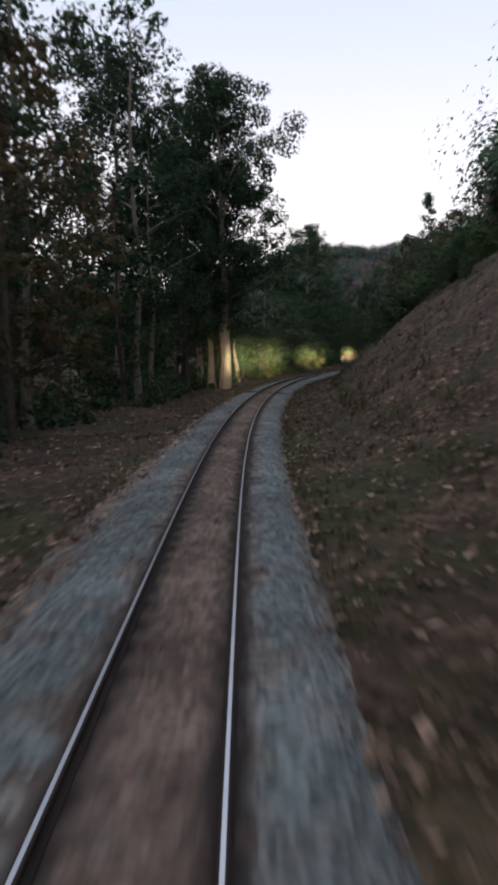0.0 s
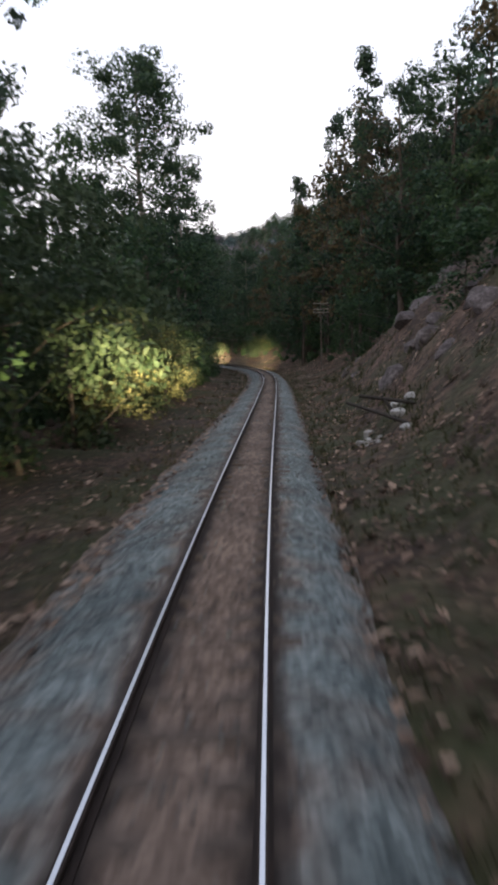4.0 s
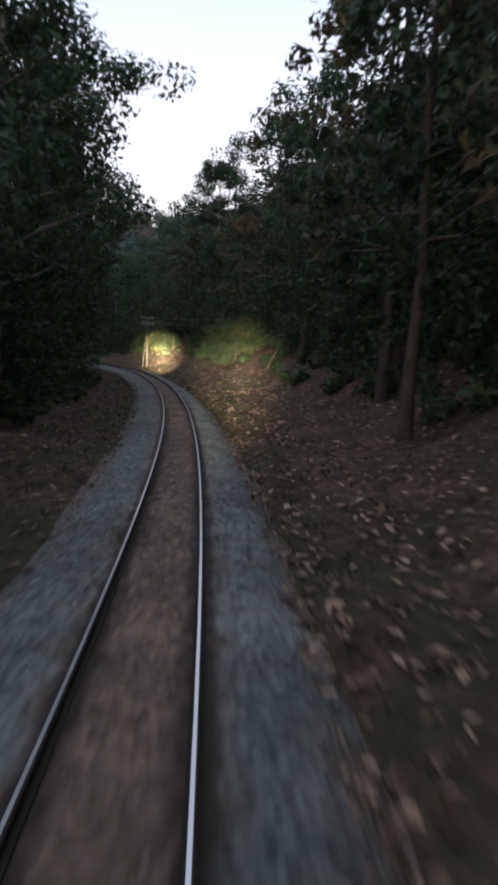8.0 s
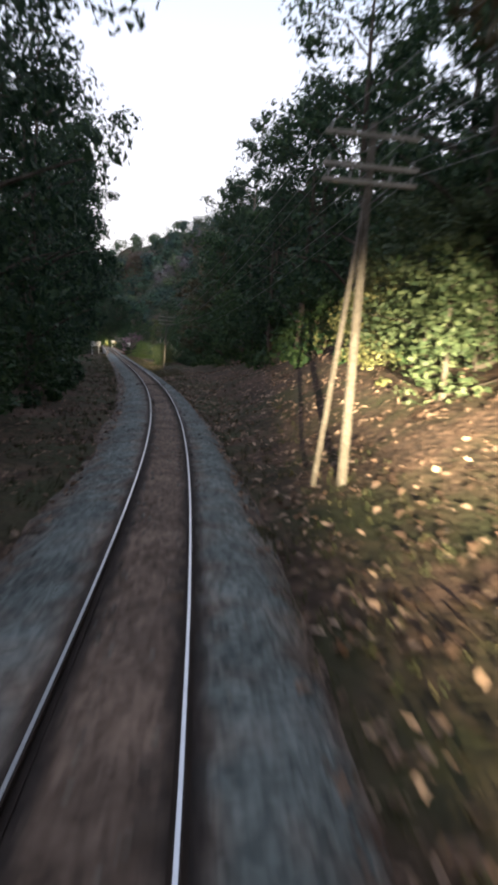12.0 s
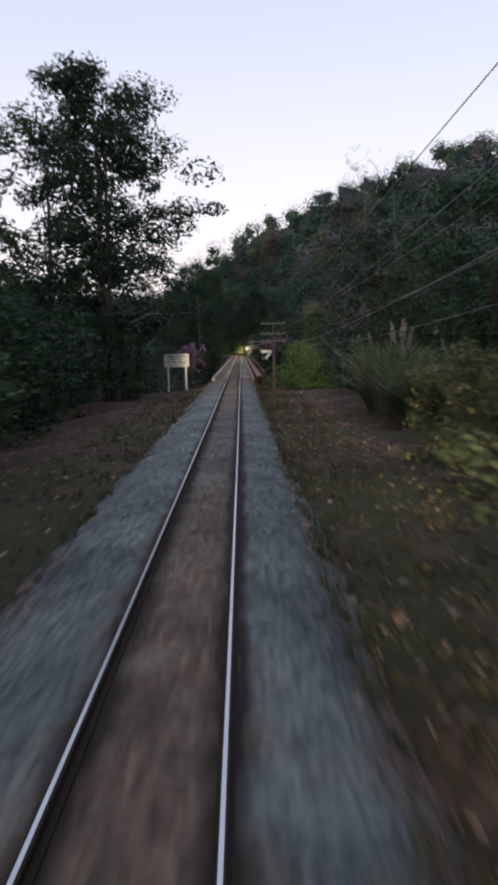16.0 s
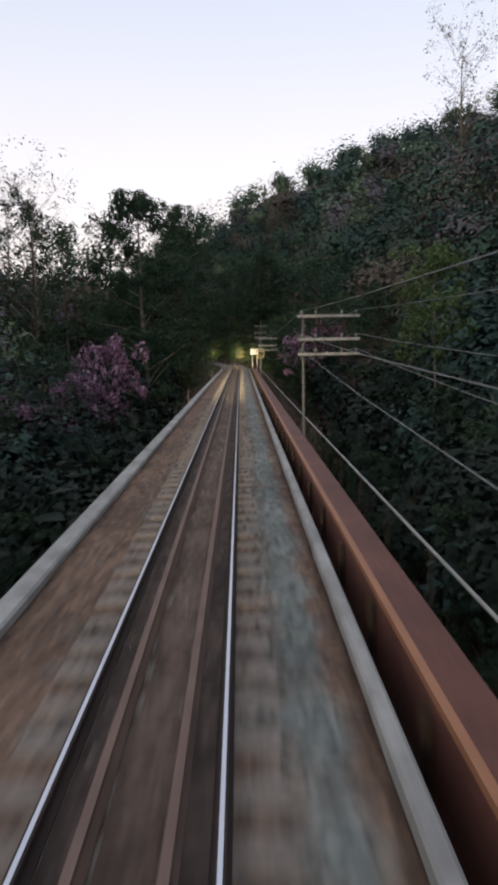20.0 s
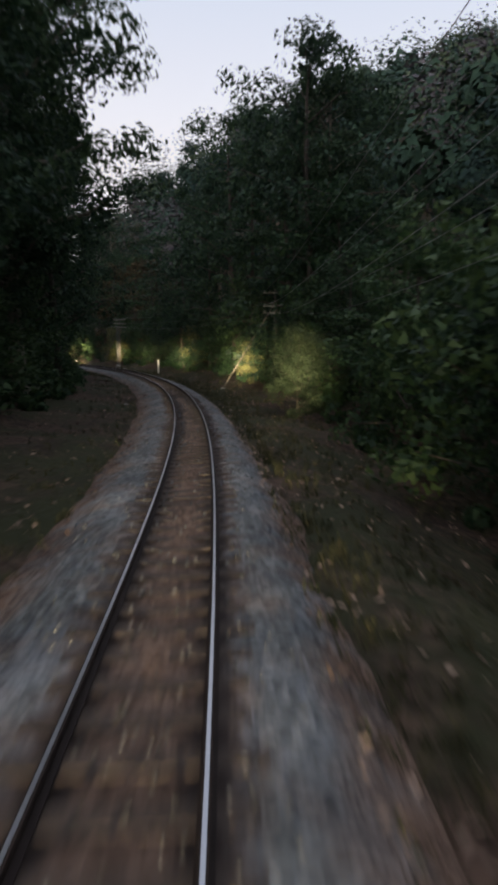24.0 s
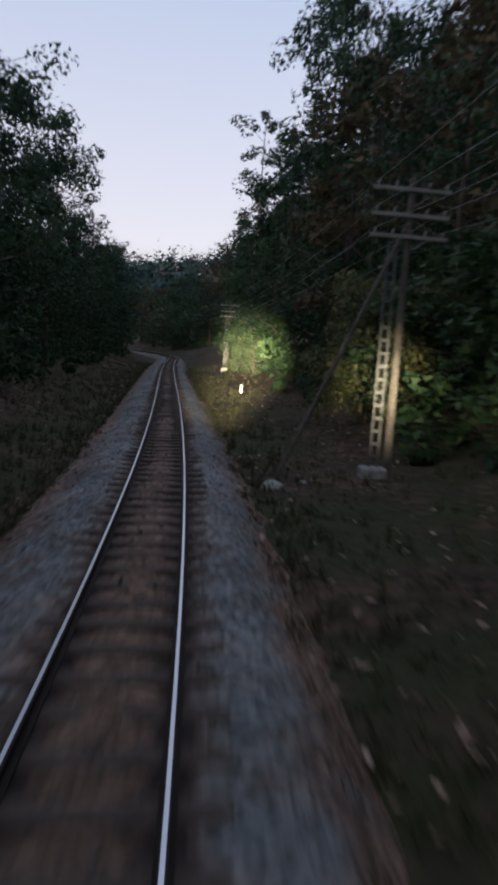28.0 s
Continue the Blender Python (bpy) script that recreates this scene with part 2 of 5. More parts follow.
def tube(points, radii, sides=6):
    """Verts and faces of a tapering tube through points."""
    points = np.asarray(points, float)
    verts, faces = [], []
    for i, p in enumerate(points):
        t = points[min(i + 1, len(points) - 1)] - points[max(i - 1, 0)]
        t = t / (np.linalg.norm(t) + 1e-9)
        ref = np.array((1.0, 0, 0)) if abs(t[0]) < .8 else np.array((0, 1.0, 0))
        a = np.cross(t, ref)
        a /= np.linalg.norm(a)
        b = np.cross(t, a)
        ang = np.arange(sides) * 2 * np.pi / sides
        verts.append(p + radii[i] * (np.cos(ang)[:, None] * a + np.sin(ang)[:, None] * b))
    for i in range(len(points) - 1):
        for j in range(sides):
            k = (j + 1) % sides
            faces.append((i * sides + j, i * sides + k, (i + 1) * sides + k, (i + 1) * sides + j))
    return np.concatenate(verts), faces


def gather(pieces):
    """One verts and faces pair out of many."""
    verts, faces, n = [], [], 0
    for v, f in pieces:
        verts.append(np.asarray(v, float))
        faces.extend(tuple(i + n for i in face) for face in f)
        n += len(v)
    return np.concatenate(verts), faces


# ---- materials ----
def material(name, colors, scale=2.0, rough=0.85, metal=0.0, bump=0.3, fine=18.0, spread=0.5, per_island=0.0, bump_dist=0.02, voronoi=False, through=0.0, sheen=0.25):
    """A surface with colour varied at two scales, and relief. colors: two or three base colours."""
    m = bpy.data.materials.new(name)
    m.use_nodes = True
    t = m.node_tree
    n, link = t.nodes, t.links.new
    bsdf = n["Principled BSDF"]
    geo = n.new("ShaderNodeTexCoord")
    big = n.new("ShaderNodeTexNoise")
    big.inputs["Scale"].default_value, big.inputs["Detail"].default_value = scale, 6
    link(geo.outputs["Object"], big.inputs["Vector"])
    if voronoi:
        small = n.new("ShaderNodeTexVoronoi")
        small.inputs["Scale"].default_value = fine
        link(geo.outputs["Object"], small.inputs["Vector"])
        small_out = small.outputs["Color"]
        height = small.outputs["Distance"]
    else:
        small = n.new("ShaderNodeTexNoise")
        small.inputs["Scale"].default_value, small.inputs["Detail"].default_value = fine, 4
        link(geo.outputs["Object"], small.inputs["Vector"])
        small_out = height = small.outputs["Fac"]
    mix = n.new("ShaderNodeMix")
    mix.inputs["Factor"].default_value = spread
    link(big.outputs["Fac"], mix.inputs["A"])
    link(small_out, mix.inputs["B"])
    src = mix.outputs["Result"]
    if per_island:
        isl = n.new("ShaderNodeNewGeometry")
        obj = n.new("ShaderNodeObjectInfo")
        both = n.new("ShaderNodeMix")
        both.inputs["Factor"].default_value = 0.35
        link(isl.outputs["Random Per Island"], both.inputs["A"])
        link(obj.outputs["Random"], both.inputs["B"])
        mix2 = n.new("ShaderNodeMix")
        mix2.inputs["Factor"].default_value = per_island
        link(src, mix2.inputs["A"])
        link(both.outputs["Result"], mix2.inputs["B"])
        src = mix2.outputs["Result"]
    ramp = n.new("ShaderNodeValToRGB")
    e = ramp.color_ramp.elements
    e[0].position, e[1].position = 0.28, 0.74
    e[0].color, e[1].color = (*colors[0], 1), (*colors[-1], 1)
    if len(colors) > 2:
        mid = e.new(0.5)
        mid.color = (*colors[1], 1)
    link(src, ramp.inputs["Fac"])
    link(ramp.outputs["Color"], bsdf.inputs["Base Color"])
    bsdf.inputs["Roughness"].default_value = rough
    bsdf.inputs["Metallic"].default_value = metal
    bsdf.inputs["Specular IOR Level"].default_value = sheen
    if bump:
        b = n.new("ShaderNodeBump")
        b.inputs["Strength"].default_value, b.inputs["Distance"].default_value = bump, bump_dist
        link(height, b.inputs["Height"])
        link(b.outputs["Normal"], bsdf.inputs["Normal"])
    if through:
        lit = n.new("ShaderNodeBsdfTranslucent")
        link(ramp.outputs["Color"], lit.inputs["Color"])
        add = n.new("ShaderNodeMixShader")
        add.inputs["Fac"].default_value = through
        link(bsdf.outputs["BSDF"], add.inputs[1])
        link(lit.outputs["BSDF"], add.inputs[2])
        link(add.outputs["Shader"], n["Material Output"].inputs["Surface"])
    return m


SOIL = material("leafy_soil", [(.016, .010, .007), (.047, .029, .021), (.135, .083, .06)], .4, .95, fine=5.5, bump=.7, bump_dist=.05, voronoi=True, spread=.38)


def moss_over(m):
    """Ragged patches of low green growth over the soil."""
    t = m.node_tree
    n, link = t.nodes, t.links.new
    bsdf = n["Principled BSDF"]
    brown = bsdf.inputs["Base Color"].links[0].from_socket
    patch = n.new("ShaderNodeTexNoise")
    patch.inputs["Scale"].default_value, patch.inputs["Detail"].default_value, patch.inputs["Roughness"].default_value = .22, 9, .68
    link(n["Texture Coordinate"].outputs["Object"], patch.inputs["Vector"])
    edge = n.new("ShaderNodeMapRange")
    edge.inputs["From Min"].default_value, edge.inputs["From Max"].default_value, edge.inputs["To Max"].default_value = .46, .62, .85
    grown = n.new("ShaderNodeAttribute")
    grown.attribute_name = "growth"
    more = n.new("ShaderNodeMath")
    more.operation = "ADD"
    link(patch.outputs["Fac"], more.inputs[0])
    link(grown.outputs["Fac"], more.inputs[1])
    link(more.outputs["Value"], edge.inputs["Value"])
    mix = n.new("ShaderNodeMix")
    mix.data_type = "RGBA"
    mix.inputs["B"].default_value = (.028, .034, .013, 1)
    link(edge.outputs["Result"], mix.inputs["Factor"])
    link(brown, mix.inputs["A"])
    link(mix.outputs["Result"], bsdf.inputs["Base Color"])


moss_over(SOIL)


def track_stone(name, greys, browns):
    """Grey stone at the shoulders, stained brown between and beside the rails, with a ragged border."""
    m = material(name, greys, .5, .9, fine=15, bump=.9, bump_dist=.03, voronoi=True, spread=.5)
    t = m.node_tree
    n, link = t.nodes, t.links.new
    bsdf = n["Principled BSDF"]
    grey = bsdf.inputs["Base Color"].links[0].from_socket
    src = bsdf.inputs["Base Color"].links[0].from_node.inputs["Fac"].links[0].from_socket
    ramp = n.new("ShaderNodeValToRGB")
    e = ramp.color_ramp.elements
    e[0].position, e[1].position = .26, .76
    e[0].color, e[1].color = (*browns[0], 1), (*browns[2], 1)
    mid = e.new(.5)
    mid.color = (*browns[1], 1)
    link(src, ramp.inputs["Fac"])
    at = n.new("ShaderNodeAttribute")
    at.attribute_name = "stain"
    ragged = n.new("ShaderNodeTexNoise")
    ragged.inputs["Scale"].default_value, ragged.inputs["Detail"].default_value = 1.7, 7
    link(n["Texture Coordinate"].outputs["Object"], ragged.inputs["Vector"])
    add = n.new("ShaderNodeMath")
    add.operation = "ADD"
    link(at.outputs["Fac"], add.inputs[0])
    link(ragged.outputs["Fac"], add.inputs[1])
    edge = n.new("ShaderNodeMapRange")
    edge.inputs["From Min"].default_value, edge.inputs["From Max"].default_value = .82, 1.22
    link(add.outputs["Value"], edge.inputs["Value"])
    mix = n.new("ShaderNodeMix")
    mix.data_type = "RGBA"
    link(edge.outputs["Result"], mix.inputs["Factor"])
    link(grey, mix.inputs["A"])
    link(ramp.outputs["Color"], mix.inputs["B"])
    # dark strip along each rail: grime, with the rail's shade put into the colour
    rail_strip = n.new("ShaderNodeAttribute")
    rail_strip.attribute_name = "rail_dark"
    worn = n.new("ShaderNodeMapRange")
    worn.inputs["From Min"].default_value, worn.inputs["From Max"].default_value, worn.inputs["To Max"].default_value = .62, 1.2, .85
    both = n.new("ShaderNodeMath")
    both.operation = "ADD"
    link(rail_strip.outputs["Fac"], both.inputs[0])
    link(ragged.outputs["Fac"], both.inputs[1])
    link(both.outputs["Value"], worn.inputs["Value"])
    black = n.new("ShaderNodeMix")
    black.data_type = "RGBA"
    black.inputs["B"].default_value = (.018, .015, .015, 1)
    link(worn.outputs["Result"], black.inputs["Factor"])
    link(mix.outputs["Result"], black.inputs["A"])
    link(black.outputs["Result"], bsdf.inputs["Base Color"])
    return m


TRACK_STONE = track_stone("track_ballast_stone", [(.037, .047, .049), (.100, .120, .121), (.24, .272, .27)], [(.037, .026, .020), (.120, .084, .067), (.275, .20, .162)])
WARM_STONE = track_stone("pale_ballast_stone", [(.042, .047, .05), (.124, .134, .14), (.29, .30, .305)], [(.045, .027, .019), (.142, .087, .062), (.30, .198, .148)])
DECK_STONE = track_stone("deck_gravel", [(.042, .048, .044), (.11, .123, .113), (.25, .265, .243)], [(.034, .020, .014), (.112, .068, .046), (.26, .165, .115)])
RUST = material("rusty_steel", [(.012, .009, .008), (.026, .018, .016), (.05, .032, .026)], 3, .8, .1, fine=30)
CHECK = material("brown_check_rail", [(.085, .055, .045), (.13, .088, .072), (.19, .13, .105)], 3, .75, .1, fine=30)
SHINY = material("worn_rail_head", [(.45, .46, .50), (.62, .63, .66)], 6, .30, .9, bump=.05, fine=60)
CONCRETE = material("sleeper_concrete", [(.10, .085, .075), (.18, .155, .135), (.28, .25, .22)], 1.5, .9, fine=25)
STAINED = material("stained_concrete", [(.036, .028, .024), (.074, .056, .047), (.125, .097, .081)], 1.5, .9, fine=25)
KERB = material("pale_concrete", [(.10, .097, .09), (.25, .245, .23), (.42, .41, .39)], .9, .88, fine=7, spread=.55)
DARK_FILL = material("dark_gravel", [(.02, .015, .013), (.048, .035, .03), (.12, .088, .074)], .8, .95, fine=14, bump=.9, voronoi=True, spread=.45)
RED_STEEL = material("oxide_red_steel", [(.05, .021, .016), (.115, .045, .032), (.20, .085, .06)], .9, .65, .1, fine=14)
ORANGE_STEEL = material("faded_orange_edge", [(.22, .095, .05), (.36, .165, .09)], 2, .6, .05, fine=20)
DARK_STEEL = material("dark_web_steel", [(.012, .009, .008), (.028, .019, .016), (.05, .034, .028)], 1.2, .75, .2, fine=16)
DECK_SOIL = material("deck_gravel_soil", [(.04, .028, .022), (.092, .064, .05), (.19, .138, .11)], .9, .95, fine=16, bump=.8, voronoi=True, spread=.45)
BARK = material("bark", [(.03, .024, .02), (.065, .053, .045), (.12, .10, .085)], 1.2, .95, fine=9, bump=.8, bump_dist=.03)
PALE_BARK = material("pale_bark", [(.09, .078, .066), (.16, .14, .12), (.26, .235, .21)], 1.2, .95, fine=9, bump=.6)
FORKED = material("pale_grey_bark", [(.10, .088, .072), (.18, .16, .135), (.29, .26, .225)], 1.2, .95, fine=9, bump=.8, bump_dist=.03)
LEAF = material("dark_leaves", [(.011, .028, .017), (.024, .055, .029), (.05, .088, .038)], .3, .6, fine=3, bump=0, per_island=.7, through=.3)
LEAF_MID = material("green_leaves", [(.014, .038, .018), (.032, .07, .029), (.068, .112, .042)], .3, .6, fine=3, bump=0, per_island=.7, through=.3)
LEAF_DRY = material("drying_leaves", [(.034, .03, .017), (.07, .056, .03), (.12, .09, .045)], .3, .7, fine=3, bump=0, per_island=.7, through=.3)
LEAF_LIGHT = material("light_leaves", [(.022, .040, .019), (.044, .068, .033), (.08, .104, .052)], .3, .6, fine=3, bump=0, per_island=.7, through=.35)
LEAF_FRESH = material("fresh_yellow_green_leaves", [(.045, .075, .026), (.095, .145, .05), (.165, .225, .085)], .3, .6, fine=3, bump=0, per_island=.7, through=.35)
LEAF_STRAW = material("yellow_green_weeds", [(.055, .062, .026), (.12, .125, .052), (.22, .215, .10)], .3, .7, fine=3, bump=0, per_island=.7, through=.35)
PINK = material("pink_blossom", [(.12, .06, .10), (.30, .165, .25), (.50, .33, .43)], .3, .7, fine=3, bump=0, per_island=.7, through=.3)
WHITE = material("white_paint", [(.62, .62, .61), (.74, .74, .73), (.80, .80, .79)], 2, .6, bump=.1)
TIMBER = material("weathered_timber", [(.05, .043, .037), (.105, .092, .08), (.19, .172, .152)], 2, .9, fine=14)


# ---- ground ----
def ground_sheet():
    xs, ys = GX, GY
    gx, gy = np.meshgrid(xs, ys)
    z = GZ.ravel()
    nx, ny = len(xs), len(ys)
    verts = np.stack([gx.ravel(), gy.ravel(), z], -1)
    i = np.arange((nx - 1) * (ny - 1))
    a = (i // (nx - 1)) * nx + i % (nx - 1)
    faces = np.stack([a, a + 1, a + nx + 1, a + nx], -1)
    me = bpy.data.meshes.new("ground")
    me.vertices.add(len(verts))
    me.vertices.foreach_set("co", verts.ravel())
    me.loops.add(faces.size)
    me.loops.foreach_set("vertex_index", faces.ravel().astype(np.int32))
    me.polygons.add(len(faces))
    me.polygons.foreach_set("loop_start", np.arange(len(faces), dtype=np.int32) * 4)
    me.polygons.foreach_set("use_smooth", np.full(len(faces), True))
    me.materials.append(SOIL)
    me.update(calc_edges=True)
    s, u = to_line(verts[:, 0], verts[:, 1])
    grass = np.interp(s, [-60, 340, 360, 392, 408, 445, 600, 640, 900], [0, 0, .06, .06, -.02, -.03, .02, .03, .04]) + .07 * np.exp(-((np.abs(u) - 2.6) / 1.4) ** 2)
    me.attributes.new("growth", "FLOAT", "POINT").data.foreach_set("value", grass.astype(np.float32))
    return tagged(new("ground", me), "leaf-strewn brown forest soil and hillsides", "ground", kind="structure")


ground_sheet()
BRIDGE_START, BRIDGE_END = 451.0, 599.0


BED = [(-2.75, -.75), (-2.35, -.55), (-1.95, -.4), (-1.5, -.22), (-1.2, -.17), (-1.0, -.15), (-.78, -.155), (-.66, -.16), (-.535, -.165), (-.42, -.18), (-.3, -.175),
       (0, -.15), (.3, -.175), (.42, -.18), (.535, -.165), (.66, -.16), (.78, -.155), (1.0, -.15), (1.3, -.19), (1.55, -.33), (1.75, -.46), (1.95, -.6), (2.2, -.8)]
BED_U, BED_Z = np.array(BED).T


def bed_level(s, u):
    """Top of the ballast at s, u; far below the ground outside it."""
    c = np.radians(np.interp(s, -10.0 + 24.0 * np.arange(len(CANT)), CANT))
    return np.interp(u, BED_U, BED_Z, left=-9, right=-9) + u * np.sin(c)


def ballast_bed(name, s0, s1, stone, label, low=0.0):
    prof = [(u, z - (low if abs(u) < .9 else 0)) for u, z in BED]
    ss = np.arange(s0, s1 + .01, .5)
    verts, faces = sweep(prof, ss, closed=False)
    r = np.random.RandomState(5)
    verts = verts + r.normal(0, .012, verts.shape)
    edge = wave(verts[:, 0], verts[:, 1], 2.3, 9) * .05
    verts[:, 2] += edge * .4
    ob = mesh_object(name, verts, faces, stone, smooth=True)
    stain = ob.data.attributes.new("stain", "FLOAT", "POINT")
    level = np.interp(BED_U, [-2.8, -2.2, -1.85, -1.5, -1.2, -.85, -.5, .5, .72, .95, 1.3, 1.55, 1.9], [.76, .64, .48, .34, .3, .42, .88, .88, .5, .32, .32, .44, .7])
    stain.data.foreach_set("value", (np.tile(level, len(ss)) + np.repeat(np.interp(ss, [385, 402, 426, 442, 452, 601, 612, 640, 690], [0, -.32, -.26, .08, .22, .3, 0, .06, .04]), len(prof))).astype(np.float32))
    # grime and painted rail shade in one value, strongest under the rail
    rail_dark = ob.data.attributes.new("rail_dark", "FLOAT", "POINT")
    rail_dark.data.foreach_set("value", np.tile(np.interp(np.abs(BED_U), [.3, .42, .535, .66, .78], [.12, .6, .95, .6, 0]), len(ss)).astype(np.float32))
    return tagged(ob, label, "ballast", kind="structure")


BED_A = ballast_bed("track_ballast", -10, BRIDGE_START + .4, TRACK_STONE, "blue-grey crushed stone ballast with a brown-stained middle", -.008)
BED_B = ballast_bed("track_ballast", BRIDGE_END - .4, 900, WARM_STONE, "pale grey crushed stone ballast with a red-brown middle", .025)


def rail(side):
    c = side * .535
    prof = [(-.033, -.006), (-.027, 0), (.027, 0), (.033, -.006), (.032, -.035), (.008, -.045), (.008, -.115), (.06, -.126), (.06, -.138),
            (-.06, -.138), (-.06, -.126), (-.008, -.115), (-.008, -.045), (-.032, -.035)]
    ss = np.arange(-9, 900, 1.5)
    v, f = sweep([(c + x, z) for x, z in prof], ss)
    ob = tagged(mesh_object("rail", v, f, RUST, smooth=False), "long steel rail with rusty sides and a bright worn head", "rail", "running rails", "structure")
    v, f = sweep([(c - .016, .0), (c + .013, .0), (c + .013, .004), (c - .016, .004)], ss)
    mesh_object("running_surface", v, f, SHINY, ob, label="bright worn steel strip")
    return ob


rail(-1)
rail(1)


# ---- bridge ----
def bridge():
    """Ballasted deck on deep girders: kerbs, the outer girder's flange, handrail, brackets and piers."""
    ss = np.arange(BRIDGE_START, BRIDGE_END + .1, 2.0)
    root = empty("girder_bridge", line(BRIDGE_START, 0, -1), "long single-track girder bridge with concrete deck and rust-red steel edge", "bridge")
    inv = root.matrix_world.inverted()

    def along(name, prof, mat, label="", s0=BRIDGE_START, s1=BRIDGE_END, step=2.0):
        v, f = sweep(prof, np.linspace(s0, s1, max(2, int((s1 - s0) / step))), canted=False)
        ob = mesh_object(name, v, f, mat, root, label=label)
        ob.matrix_parent_inverse = inv
        return ob

    along("deck_slab", [(-2.06, -1.15), (-2.06, -.36), (1.8, -.36), (1.8, -1.15)], KERB)
    prof = [(-1.76, -.36), (-1.76, -.18), (-1.4, -.175), (-1.05, -.17), (-.75, -.19), (-.45, -.2), (0, -.2), (.45, -.2), (.75, -.19), (.98, -.175), (1.15, -.155), (1.3, -.16), (1.42, -.185), (1.65, -.19), (1.65, -.36)]
    ss = np.arange(BRIDGE_START, BRIDGE_END + .1, .6)
    v, f = sweep(prof, ss, canted=False)
    v = v + np.random.RandomState(4).normal(0, .009, v.shape)
    fill = mesh_object("deck_fill", v, f, DECK_STONE, root, smooth=True, label="brown gravel and soil with a grey-green stone strip")
    fill.matrix_parent_inverse = inv
    stain = fill.data.attributes.new("stain", "FLOAT", "POINT")
    level = np.interp([u for u, z in prof], [-1.8, -1.2, -.9, .9, 1.02, 1.12, 1.3, 1.42, 1.6], [1.0, .85, .6, .62, .4, .26, .26, .55, .9])
    stain.data.foreach_set("value", np.tile(level, len(ss)).astype(np.float32))
    along("centre_fill", [(-.2, -.21), (-.19, -.165), (0, -.152), (.19, -.165), (.2, -.21)], DECK_SOIL, "brown gravel between the check rails", step=.8)
    # darker fill between each check rail and its running rail
    for u in (-.385, .385):
        along("flangeway_fill", [(u - .09, -.21), (u - .085, -.134), (u + .085, -.134), (u + .09, -.21)], DARK_FILL, "dark gravel beside the rail", step=.8)
    along("kerb", [(-2.06, -.36), (-2.06, -.10), (-2.03, -.07), (-1.79, -.07), (-1.76, -.10), (-1.76, -.36)], KERB)
    along("kerb", [(1.65, -.36), (1.65, -.075), (1.675, -.045), (1.77, -.045), (1.80, -.07), (1.80, -.36)], KERB, "pale worn concrete kerb")
    along("girder_web", [(2.38, -2.6), (2.38, -.05), (2.42, -.05), (2.42, -2.6)], DARK_STEEL)
    along("inner_web", [(2.13, -1.2), (2.13, -.06), (2.16, -.06), (2.16, -1.2)], RED_STEEL)
    along("top_flange", [(2.15, -.03), (2.15, 0), (2.58, 0), (2.58, -.03)], RED_STEEL, "oxide-red steel flange plate")
    along("edge_angle", [(2.12, -.06), (2.12, .012), (2.20, .012), (2.20, -.06)], ORANGE_STEEL, "faded orange steel edge angle")
    along("left_girder_web", [(-1.95, -2.6), (-1.95, -1.16), (-1.90, -1.16), (-1.90, -2.6)], DARK_STEEL)
    along("bottom_flange", [(2.08, -2.65), (2.08, -2.6), (2.48, -2.6), (2.48, -2.65)], DARK_STEEL)
    along("bottom_flange", [(-2.13, -2.65), (-2.13, -2.6), (-1.72, -2.6), (-1.72, -2.65)], DARK_STEEL)
    along("walkway_stringer", [(2.70, -.42), (2.70, -.34), (2.78, -.34), (2.78, -.42)], DARK_STEEL)
    ss2 = np.arange(BRIDGE_START + .5, BRIDGE_END, 1.0)
    v, f = gather([tube(line(np.array([BRIDGE_START - 1.4, *ss2, BRIDGE_END]), 2.74, .44), np.full(len(ss2) + 2, .02), 8)])
    ob = mesh_object("handrail", v, f, KERB, root, smooth=True, label="pale painted pipe handrail")
    ob.matrix_parent_inverse = inv
    bm = bmesh.new()
    rod(bm, (0, 0, -.42), (0, 0, .45), .014, .013, 6)
    box(bm, -.05, .05, -.05, .05, -.42, -.40)
    post = part("handrail_post", bm, DARK_STEEL, root)
    bm = bmesh.new()
    box(bm, -.09, .01, -.010, .010, -.9, -.12)
    stiff = part("web_stiffener", bm, DARK_STEEL, root)
    n = 0
    for s in np.arange(BRIDGE_START + 1, BRIDGE_END, 2.4):
        for base, u in ((post, 2.74), (stiff, 2.13)):
            ob = base if n == 0 else new(base.name.split(".")[0], base.data)
            ob.parent = root
            ob.matrix_parent_inverse = inv
            ob.matrix_basis = Matrix.Translation(line(s, u, 0)) @ Matrix.Rotation(heading(s), 4, "Z")
        n += 1
    bm = bmesh.new()
    box(bm, -2.3, 2.6, -.9, .9, -17, -3.0, .08)
    box(bm, -2.6, 2.9, -1.15, 1.15, -3.0, -2.66, .05)
    pier = part("pier", bm, KERB, root)
    for n, s in enumerate((470, 495, 520, 545, 570, 588)):
        ob = pier if n == 0 else new("pier", pier.data)
        ob.parent = root
        ob.matrix_parent_inverse = inv
        ob.matrix_basis = Matrix.Translation(line(s, 0, 0)) @ Matrix.Rotation(heading(s), 4, "Z")
    for s0 in (BRIDGE_START - 2.6, BRIDGE_END + .02):
        bm = bmesh.new()
        box(bm, -2.15, 2.6, 0, 2.5, -9, -1.25, .04)
        ob = part("abutment", bm, KERB, root)
        ob.matrix_parent_inverse = inv
        ob.matrix_basis = Matrix.Translation(line(s0, 0, 0)) @ Matrix.Rotation(heading(s0), 4, "Z")
